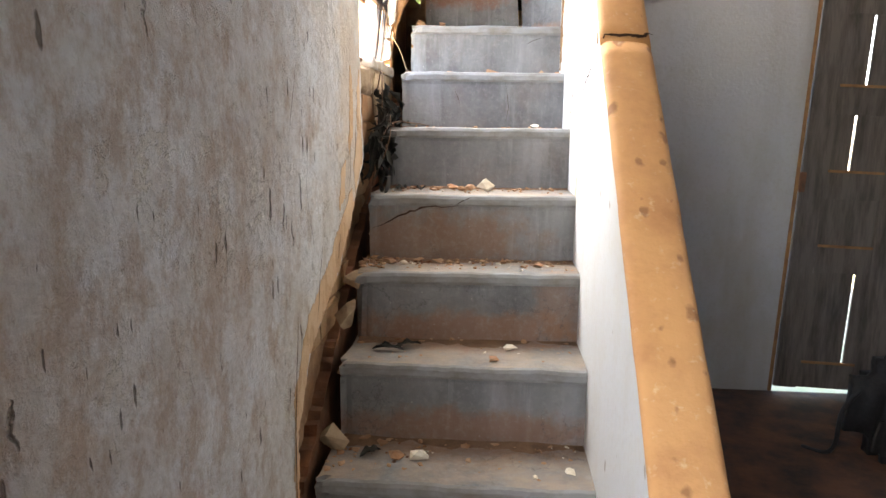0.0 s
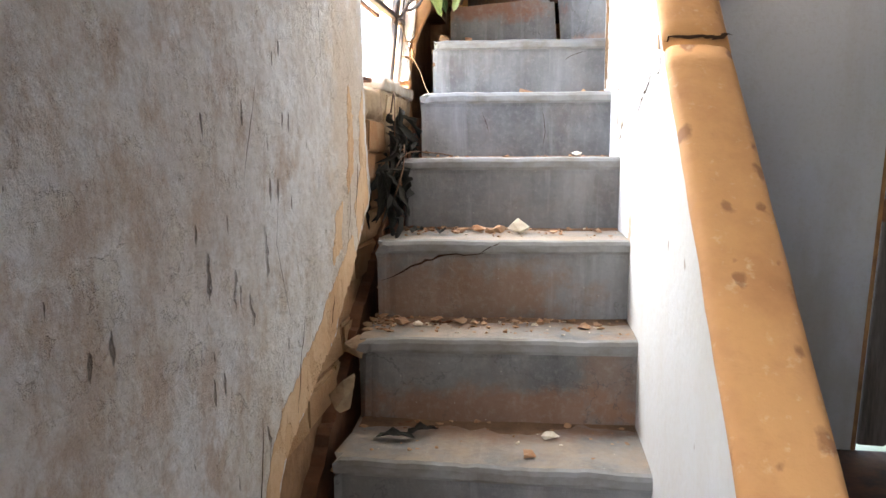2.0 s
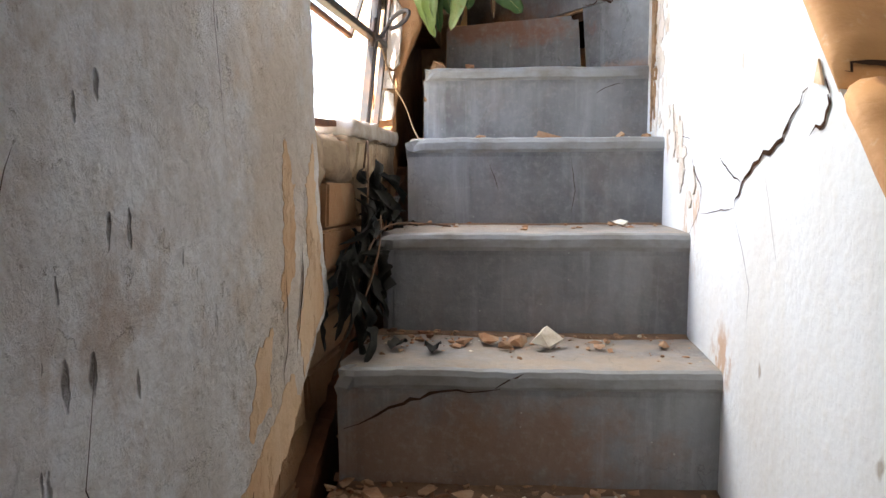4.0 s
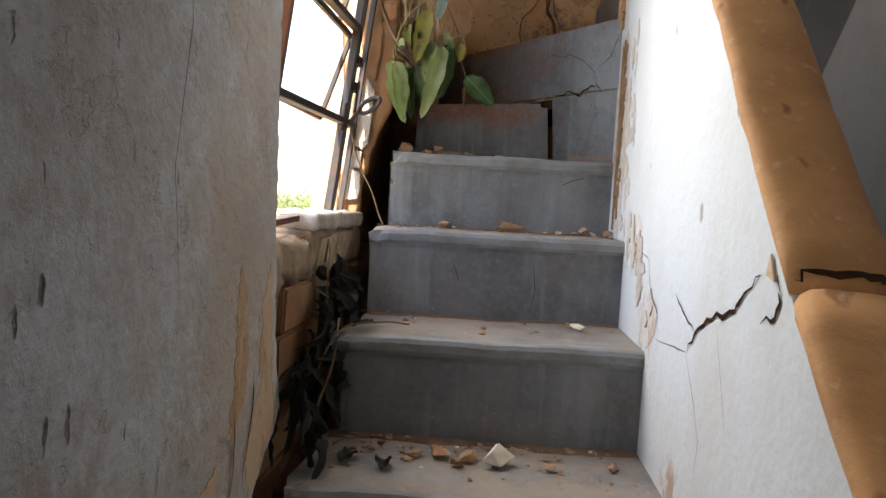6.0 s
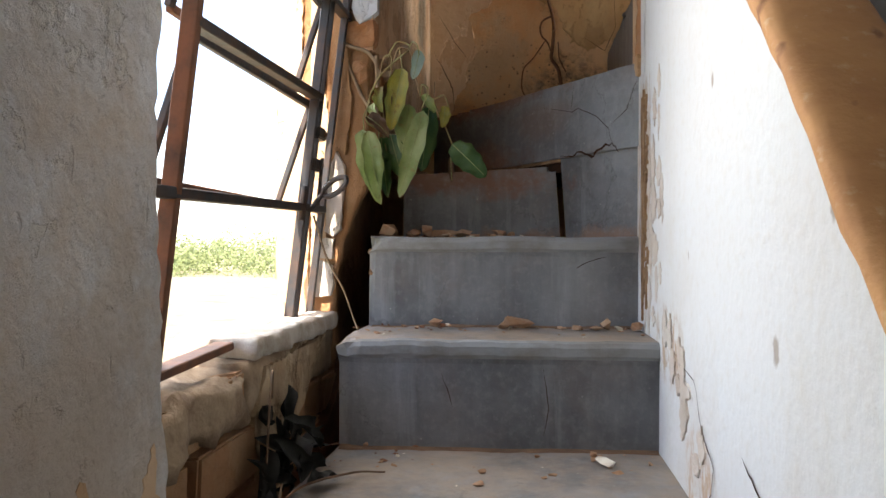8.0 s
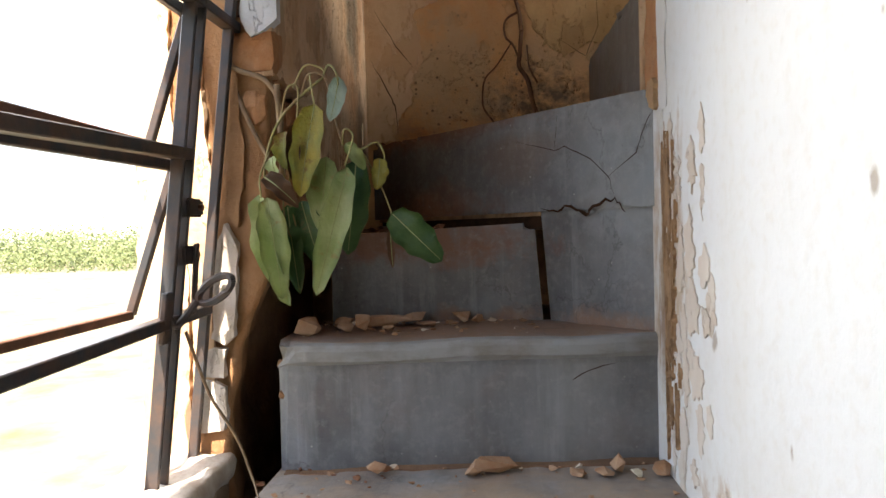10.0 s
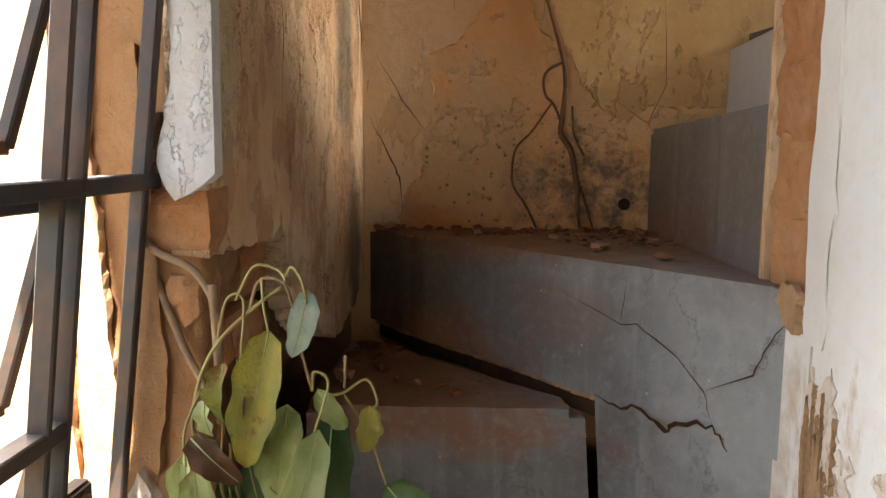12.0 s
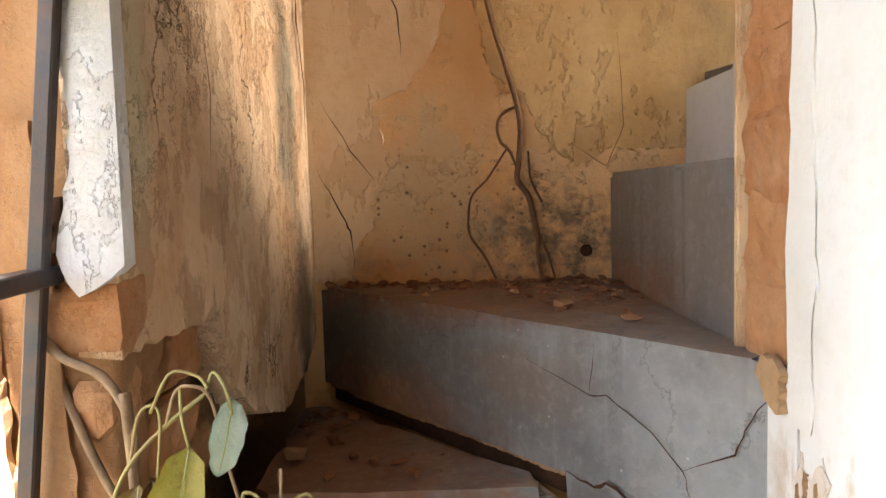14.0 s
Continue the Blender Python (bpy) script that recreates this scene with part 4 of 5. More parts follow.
for k, (pts, mat, deep) in enumerate((
    ([(-0.098, 2.19), (-0.082, 2.155), (-0.043, 2.18), (-0.040, 2.6), (-0.041, TOP), (-0.078, TOP), (-0.072, 2.60), (-0.088, 2.40), (-0.083, 2.28)], PALE, 0.020),
    ([(-0.159, 1.718), (-0.139, 1.707), (-0.124, 1.72), (-0.120, 1.79), (-0.117, 1.855), (-0.134, 1.886), (-0.146, 1.85), (-0.152, 1.80)], UNDER, 0.012),
    ([(-0.195, 1.58), (-0.145, 1.58), (-0.140, 1.645), (-0.155, 1.652), (-0.172, 1.655)], UNDER, 0.012),
    ([(-0.13, 1.90), (-0.115, 1.88), (-0.10, 2.0), (-0.108, 2.10), (-0.12, 2.30), (-0.14, 2.30)], EARTH, 0.008),
    ([(-0.19, 1.6), (-0.16, 1.6), (-0.15, 1.9), (-0.17, 2.2), (-0.16, 2.6), (-0.19, 2.6)], CREAM, 0.008),
    ([(-0.265, 1.5), (-0.20, 1.5), (-0.19, 1.8), (-0.21, 2.1), (-0.20, 2.5), (-0.265, 2.6)], CREAM, 0.010),
    ([(-0.176, 1.66), (-0.142, 1.658), (-0.139, 1.70), (-0.155, 1.704), (-0.17, 1.698)], UNDER, 0.011),
)):
    part("plaster", plate(pts, (0, 3.4405, 0), X, Z, deep, 0.004, 0.03, 30 + k, keep=(2, 3, 4) if k == 0 else ()), mat, wall_west, "scrap of old coat on the window jamb")
# bricks bared under the broken plaster of the pier
for k, (y0, y1, z0, z1) in enumerate(((3.45, 3.56, 2.035, 2.10), (3.565, 3.655, 2.03, 2.10), (3.45, 3.53, 1.955, 2.025), (3.535, 3.66, 1.95, 2.02), (3.66, 3.74, 1.90, 1.96), (3.50, 3.62, 1.875, 1.94))):
    part("brick", rough_block((-0.15, y0, z0), (-0.074 - 0.006 * (k > 1) - 0.008 * (k > 3), y1, z1), 0.009, 24, 420 + k), REDBRICK if k % 2 else EARTH, wall_west)
for k, (pts, w) in enumerate((([(4.02, 2.75), (4.03, 2.52), (4.065, 2.42), (4.06, 2.30)], 0.008), ([(3.62, 2.45), (3.64, 2.35), (3.63, 2.26)], 0.002), ([(3.78, 2.5), (3.76, 2.4)], 0.002), ([(4.06, 2.33), (4.085, 2.20), (4.08, 2.08)], 0.003))):
    crack(wall_west, [(-0.0505 + 0.0448 * (y - 3.43), y, z) for y, z in pts], w, (1, -0.045, 0), (Y, Z), 70 + k, 0.002)

# bared under-coat and splits along the torn edge of the near plaster
for k, pts in enumerate((
    [(2.00, 0.35), (2.015, 0.70), (2.10, 0.84), (2.36, 0.955), (2.58, 1.11), (2.55, 1.16), (2.30, 1.02), (2.10, 0.92), (1.99, 0.80), (1.975, 0.5)],
    [(2.60, 1.14), (2.70, 1.23), (2.685, 1.34), (2.66, 1.48), (2.62, 1.42), (2.63, 1.30), (2.57, 1.22)],
    [(2.52, 1.25), (2.57, 1.30), (2.58, 1.42), (2.54, 1.48), (2.53, 1.38)],
    [(2.40, 1.12), (2.47, 1.14), (2.48, 1.24), (2.43, 1.22)],
)):
    part("bared_coat", plate(pts, (-0.1105, 0, 0), Y, Z, 0.0012, 0.012, 0.018, 150 + k), CREAM, wall_west, "bared orange under-coat")
for k, (pts, w) in enumerate((
    ([(2.02, 0.95), (2.0, 0.80), (1.985, 0.62), (1.98, 0.40)], 0.007), ([(2.22, 1.06), (2.19, 0.98), (2.17, 0.90)], 0.004),
    ([(2.60, 1.34), (2.59, 1.26), (2.565, 1.18)], 0.005), ([(2.53, 1.30), (2.53, 1.22), (2.51, 1.16)], 0.004),
    ([(1.30, 1.62), (1.36, 1.66), (1.45, 1.655), (1.52, 1.63)], 0.0025), ([(2.35, 1.95), (2.37, 1.75), (2.34, 1.6), (2.36, 1.45)], 0.0015),
    ([(2.05, 1.45), (2.02, 1.38), (1.99, 1.30)], 0.002), ([(2.40, 1.06), (2.37, 1.0)], 0.006), ([(2.12, 1.30), (2.10, 1.20), (2.13, 1.12), (2.16, 1.05)], 0.0015),
)):
    crack(wall_west, [(-0.1085, y, z) for y, z in pts], w, (1, 0, 0), (Y, Z), 170 + k, 0.0008)

# sill of the window
part("sill", rough_block((-0.268, 2.985, 1.512), (-0.128, 3.436, 1.546), 0.006, 22, 8, 0.010), SILLTOP, wall_west, "chalky worn window sill", True)
part("sill", rough_block((-0.268, 2.96, 1.425), (-0.136, 3.43, 1.513), 0.008, 18, 10), STONE, wall_west, "rough masonry bed of the sill", True)
part("sill", rough_block((-0.268, 2.655, 1.425), (-0.128, 2.975, 1.505), 0.020, 14, 9), STONE, wall_west, "broken end of the sill, bare masonry", True)
part("sill", bar((-0.178, 2.67, 1.522), (-0.178, 2.98, 1.535), 0.012, 0.03, Z), RUST, window_1)

# coats and cracks on the landing wall
part("coat", plate([(-0.03, 2.075), (0.045, 2.08), (0.06, 2.15), (0.087, 2.175), (0.083, 2.22), (0.116, 2.275), (0.095, 2.385), (0.156, 2.423), (0.21, 2.50), (0.23, 2.62), (0.20, TOP), (-0.03, TOP)], (0, 4.0995, 0), X, Z, 0.005, 0.007, 0.02, 12, keep=(10, 11)), CREAM, wall_north, "upper cream coat with a torn edge")
OCHRE = make_coat("ochre_coat", (0.60, 0.40, 0.20), (0.50, 0.29, 0.12), (0.30, 0.20, 0.11))
part("coat", plate([(0.30, 2.44), (0.36, 2.40), (0.40, 2.30), (0.45, 2.27), (0.50, 2.30), (0.70, 2.30), (0.90, 2.35), (0.90, TOP), (0.25, TOP), (0.26, 2.6)], (0, 4.0995, 0), X, Z, 0.004, 0.008, 0.02, 13, keep=(6, 7, 8)), OCHRE, wall_north, "ochre upper coat")
for k, (pts, w) in enumerate((([(-0.01, 2.28), (0.03, 2.2), (0.045, 2.17), (0.05, 2.10)], 0.003), ([(0.0, 2.40), (0.05, 2.31), (0.09, 2.26)], 0.0018), ([(0.10, 2.62), (0.14, 2.55), (0.145, 2.47)], 0.0022), ([(0.44, 2.31), (0.50, 2.27), (0.53, 2.34), (0.52, 2.5)], 0.002))):
    crack(wall_north, [(x, 4.0945, z) for x, z in pts], w, (0, -1, 0), (X, Z), 90 + k)
part("hole", tube([(0.463, 4.0995, 2.122), (0.463, 4.0955, 2.122)], 0.011, 0.009, 12), CRACK_SHADE, wall_north)

# cracks in the cement
for k, pts in enumerate((
    [(0.352, 3.660, 1.902), (0.371, 3.636, 1.898), (0.398, 3.604, 1.903), (0.419, 3.578, 1.888), (0.428, 3.567, 1.901), (0.457, 3.532, 1.913), (0.469, 3.517, 1.890)],
    [(0.313, 3.706, 2.026), (0.375, 3.632, 2.0), (0.39, 3.613, 2.005), (0.426, 3.569, 1.978), (0.449, 3.542, 1.947), (0.457, 3.532, 1.913)],
    [(0.449, 3.542, 1.947), (0.484, 3.499, 1.979), (0.49, 3.493, 2.004), (0.506, 3.473, 2.048)],
    [(0.375, 3.632, 2.0), (0.38, 3.626, 2.06)],
)):
    crack(staircase, pts, (0.006, 0.0020, 0.0018, 0.0011)[k], (-0.77, -0.637, 0), (Vector((0.637, -0.77, 0)), Z), 110 + k, 0.004)
crack(staircase, [(-0.075, 2.681, 1.038), (0.02, 2.686, 1.080), (0.076, 2.690, 1.100), (0.169, 2.696, 1.105)], 0.0055, (0, -1, 0), (X, Z), 120, 0.006)
crack(staircase, [(0.16, 2.694, 1.105), (0.205, 2.697, 1.130)], 0.003, (0, -1, 0), (X, Z), 121, 0.006)
for k, (y, pts) in enumerate(((3.474, [(0.20, 1.66), (0.215, 1.60), (0.24, 1.56)]), (3.474, [(0.33, 1.67), (0.355, 1.63), (0.36, 1.56)]), (3.474, [(0.355, 1.63), (0.40, 1.655), (0.44, 1.665)]), (3.236, [(0.30, 1.47), (0.31, 1.40), (0.30, 1.35)]), (3.232, [(0.12, 1.46), (0.14, 1.40)]))):
    crack(staircase, [(x, y - 0.03 * (0.5 - x), z) for x, z in pts], 0.0016, (0, -1, 0), (X, Z), 130 + k, 0.006)
part("broken_rim", prism([(0.350, 3.672), (0.37, 3.69), (0.03, 4.098), (0.0, 4.092)], 1.8895, 1.8985, 0.005, 0.012, 16, 0.0), TEAR, staircase, "crumbling clay edge under the cracked riser")
for i, ((y, z), left) in enumerate(zip(NOSES, LEFTS)):
    r = random.Random(300 + i)
    for k in range(3):
        part("broken_edge", chunk(r, 0.026, at=(left + 0.003, y + 0.02 + r.uniform(0, 0.05) - SKEW[i], z - 0.04 - k * 0.045), flat=0.9), MORTAR, staircase)

# ---- mud trails of termites on the landing wall ----
trail = thing("termite_trail", "dark branching mud trail clinging to the wall", "mud trail", (0.34, 4.095, 2.08))


def on_wall(points, lift=0.006):
    return curve([(x, 4.095 - lift, z) for x, z in points], 6)


for pts, a, b in (
    ([(0.275, 2.75), (0.285, 2.62), (0.303, 2.526), (0.328, 2.44), (0.345, 2.379), (0.350, 2.335)], 0.006, 0.009),
    ([(0.350, 2.335), (0.345, 2.28), (0.343, 2.25), (0.362, 2.219), (0.372, 2.17), (0.377, 2.148)], 0.009, 0.010),
    ([(0.377, 2.150), (0.376, 2.12), (0.382, 2.076)], 0.008, 0.005),
    ([(0.372, 2.17), (0.392, 2.12), (0.406, 2.076)], 0.006, 0.003),
    ([(0.345, 2.379), (0.318, 2.365), (0.309, 2.345), (0.314, 2.318), (0.330, 2.30), (0.345, 2.262)], 0.005, 0.004),
    ([(0.325, 2.306), (0.29, 2.255), (0.262, 2.225), (0.255, 2.19), (0.257, 2.155), (0.28, 2.12), (0.302, 2.076)], 0.003, 0.004),
    ([(0.362, 2.30), (0.366, 2.25), (0.385, 2.21)], 0.003, 0.004),
):
    under(part("strand", tube(on_wall(pts), a * 0.55, b * 0.58, 7), ROOTMAT, smooth=True), trail)

# ---- loose rubble ----
def rubble(name, size, at, mat, label, seed, flat=0.6, category="rubble", group="rubble on the stair"):
    bm = chunk(random.Random(seed), size, flat=flat)
    ob = part(name, bm, mat)
    ob.matrix_basis = pose(at[0], at[1], at[2] + 0.001, 0, 0, seed * 47 % 360)
    return tagged(ob, label, category, group)


for k, (x, y, z, size, flat, mat) in enumerate((
    (0.242, 2.835, 1.134, 0.060, 0.9, PALECHIP), (0.325, 2.447, 0.759, 0.040, 0.6, PALECHIP), (0.115, 2.20, 0.569, 0.050, 0.9, PALECHIP),
    (0.40, 3.15, 1.324, 0.045, 0.5, PALECHIP), (0.06, 2.204, 0.569, 0.06, 0.35, CHIP), (0.30, 2.66, 0.944, 0.026, 0.8, CHIP),
    (0.457, 2.17, 0.569, 0.035, 0.3, PALECHIP), (0.11, 2.65, 0.944, 0.05, 0.4, CHIP), (-0.02, 2.633, 0.944, 0.05, 0.5, CHIP),
    (0.45, 3.40, 1.517, 0.026, 0.8, PALECHIP), (0.37, 3.41, 1.517, 0.035, 0.5, CHIP), (0.02, 2.62, 0.944, 0.04, 0.5, PALECHIP),
)):
    rubble("plaster_chip", size, (x, y, z), mat, "pale broken plaster chip on a cement step" if mat == PALECHIP else "tan broken plaster chip lying on a cement step", 500 + k, flat)
for k, (x, y, z, size, flat) in enumerate((
    (-0.035, 3.515, 1.706, 0.062, 0.75), (0.075, 3.605, 1.706, 0.085, 0.32), (0.125, 3.640, 1.706, 0.075, 0.4), (0.205, 3.640, 1.706, 0.06, 0.6),
    (0.045, 3.55, 1.706, 0.045, 0.9), (0.09, 3.56, 1.706, 0.03, 0.6), (0.0, 3.62, 1.706, 0.04, 0.6), (0.15, 3.60, 1.706, 0.035, 0.4), (0.19, 3.60, 1.706, 0.025, 0.6), (0.015, 3.585, 1.706, 0.05, 0.5), (0.235, 3.63, 1.706, 0.03, 0.7), (0.02, 3.545, 1.706, 0.028, 0.8),
    (0.255, 3.415, 1.517, 0.062, 0.85), (0.225, 3.41, 1.517, 0.04, 0.7), (0.085, 3.415, 1.517, 0.045, 0.6), (0.435, 3.425, 1.517, 0.045, 0.8),
    (0.49, 3.41, 1.517, 0.035, 0.9), (0.41, 3.405, 1.517, 0.04, 0.35), (0.43, 3.70, 2.071, 0.05, 0.3), (0.37, 3.80, 2.071, 0.045, 0.3),
    (0.275, 2.36, 0.759, 0.045, 0.3), (0.14, 2.86, 1.134, 0.05, 0.5), (0.19, 2.85, 1.134, 0.045, 0.7), (0.17, 2.82, 1.134, 0.03, 0.7), (0.10, 2.85, 1.134, 0.035, 0.5), (0.40, 2.64, 0.944, 0.05, 0.4), (0.43, 2.66, 0.944, 0.035, 0.5), (0.06, 2.66, 0.944, 0.045, 0.45), (0.15, 2.64, 0.944, 0.03, 0.6), (0.02, 2.27, 0.569, 0.04, 0.5), (0.22, 2.27, 0.569, 0.025, 0.6), (0.33, 2.84, 1.134, 0.03, 0.7), (0.44, 2.86, 1.134, 0.035, 0.6), (0.0, 3.80, 1.868, 0.04, 0.8),
)):
    rubble("brick_fragment", size, (x, y, z), CHIP, "clay brick fragment on a dusty cement step", 540 + k, flat, "brick fragment", "brick fragments on the stair")


def crumbs(label, boxes, count, lo, hi, mat, seed):
    """Crumbs too many to count, strewn over treads; boxes of x0, x1, y0, y1, z, weight."""
    r = random.Random(seed)
    bm = bmesh.new()
    for x0, x1, y0, y1, z, share in boxes:
        for _ in range(int(count * share)):
            chunk(r, lo + (hi - lo) * r.random() ** 2.5, bm, (r.uniform(x0, x1), y1 - (y1 - y0) * r.random() ** 1.6, z), r.uniform(0.3, 0.8))
    return tagged(part("rubble_crumbs", bm, mat), label, "rubble", kind="stuff")


TREADS = [(-0.08, 0.49, 2.12, 2.30, 0.569, 0.6), (-0.08, 0.49, 2.34, 2.52, 0.759, 0.5), (-0.08, 0.49, 2.56, 2.70, 0.944, 1.9), (-0.07, 0.49, 2.76, 2.94, 1.134, 1.1), (-0.05, 0.49, 3.0, 3.22, 1.324, 0.35), (-0.05, 0.49, 3.28, 3.455, 1.517, 0.6), (-0.04, 0.33, 3.50, 3.655, 1.706, 1.0)]
crumbs("tan plaster crumbs and clay dust strewn on the steps", TREADS, 90, 0.004, 0.022, CHIP, 1)
crumbs("pale plaster crumbs strewn on the steps", TREADS, 18, 0.004, 0.018, PALECHIP, 2)
crumbs("dark earth crumbs in the corners of the steps", [(-0.08, 0.1, y0 + 0.06, y1, z, 0.8 * s) for _, _, y0, y1, z, s in TREADS], 40, 0.005, 0.022, DIRT, 3)
crumbs("plaster crumbs along the stair gap", [(-0.10, -0.03, 2.55, 2.70, 0.944, 1.0), (-0.11, -0.07, 2.56, 2.72, 0.90, 0.8), (-0.12, -0.02, 2.12, 2.3, 0.57, 0.5)], 40, 0.01, 0.035, CHIP, 4)
crumbs("dry clods and leaf litter on the top winding step", [(0.15, 0.50, 3.97, 4.085, 2.071, 2.2), (0.30, 0.50, 3.75, 4.0, 2.071, 0.8), (0.0, 0.2, 4.05, 4.09, 2.071, 0.6)], 120, 0.005, 0.026, DIRT, 5)
crumbs("clay clods on the sagging step", [(-0.03, 0.06, 3.85, 4.0, 1.866, 1.2), (0.0, 0.25, 3.72, 3.80, 1.870, 0.5)], 28, 0.006, 0.035, DIRT, 6)
crumbs("plaster flakes on the top winding step", [(0.15, 0.50, 3.80, 4.08, 2.071, 1.0)], 45, 0.006, 0.028, CHIP, 7)

# drifts of red dust at the foot of the risers
bm = bmesh.new()
for i, (y, z, depth) in enumerate(((2.30, 0.569, 0.11), (2.53, 0.759, 0.09), (2.712, 0.944, 0.09), (2.955, 1.134, 0.035), (3.235, 1.324, 0.02), (3.468, 1.517, 0.03))):
    rows = []
    for x in np.linspace(LEFTS[i + 2] + 0.01, 0.50, 40):
        w = depth * (0.55 + 0.8 * noise.noise((x * 6, i * 5.1, 1)) + 0.3 * noise.noise((x * 30, i, 2)))
        h = 0.007 * max(0.1, 0.6 + 0.9 * noise.noise((x * 7, i * 3.3, 7)))
        foot = y - SKEW[i + 3] * (0.504 - x) / 0.57
        rows.append([bm.verts.new(p) for p in ((x, foot + 0.02, z - 0.004), (x, foot + 0.012, z + h), (x, foot - max(w, 0.008) * 0.5, z + h * 0.3), (x, foot - max(w, 0.008), z - 0.004))])
    for a, b in zip(rows, rows[1:]):
        for j in range(3):
            bm.faces.new((a[j], b[j], b[j + 1], a[j + 1]))
DUST = make_simple("clay_dust", (0.20, 0.115, 0.065), (0.13, 0.078, 0.048), 20, 0.95, 0.006)
tagged(part("dust_drift", bm, DUST), "red-brown dust drifted against the stair risers", "dust", kind="stuff")

# stones wedged in the gap
for k, (y, z, s) in enumerate(((2.40, 0.835, 0.075), (2.235, 0.575, 0.07), (2.52, 0.90, 0.06))):
    ob = part("wedged_stone", chunk(random.Random(700 + k), s, flat=1.5), STONE)
    ob.matrix_basis = pose(-0.118, y, z, 50, 5, 90)
    tagged(ob, "plaster lump wedged between wall and stair", "stone", "stones in the gap")
tagged(part("gap_earth", plate([(1.95, -0.03), (2.0, 0.48), (2.55, 0.86), (3.0, 1.16), (3.55, 1.46), (3.6, 1.0), (3.0, 0.5), (2.4, -0.03)], (-0.155, 0, 0), Y, Z, 0.03, 0.02, 0.05, 21), DIRT), "dark earth fill between wall and stair", "earth fill", kind="structure")


# ---- leaves ----
def leaf_mesh(base, tip, wide, bow=0.02, fold=0.35, face=(0, -1, 0), curl=0.0, wave=0.0, seed=0, n=11):
    """A blade from base to tip, folded along its midrib, bowed and waved."""
    base, tip, face = Vector(base), Vector(tip), Vector(face).normalized()
    way = (tip - base).normalized()
    side = way.cross(face).normalized()
    face = side.cross(way).normalized()
    bm = bmesh.new()
    rows = []
    for i in range(n):
        t = i / (n - 1)
        w = wide / 2 * (math.sin(math.pi * min(1, t * 0.88 + 0.08)) ** 0.62) * (1.12 - 0.30 * t) * (1 + 0.07 * math.sin(t * 21 + seed * 2)) if 0 < i < n - 1 else 0.0008
        mid = base.lerp(tip, t) + face * bow * math.sin(math.pi * t) - face * curl * t * t
        row = []
        for k in (-1, -0.55, 0, 0.55, 1):
            f = abs(k) ** 1.3 * fold * w + wave * w * math.sin(t * 14 + seed + k) * abs(k)
            row.append(bm.verts.new(mid + side * w * k + face * f))
        rows.append(row)
    for a, b in zip(rows, rows[1:]):
        for k in range(4):
            bm.faces.new((a[k], a[k + 1], b[k + 1], b[k]))
    thick = bmesh.ops.solidify(bm, geom=bm.faces[:], thickness=0.0006)
    return bm


RIB = make_simple("leaf_midrib", (0.34, 0.37, 0.15), (0.28, 0.28, 0.11), 20, 0.5, 0.0005)
branch = thing("leafy_branch", "cut branch with long drooping green and yellowing leaves", "branch", (-0.08, 3.42, 2.08))
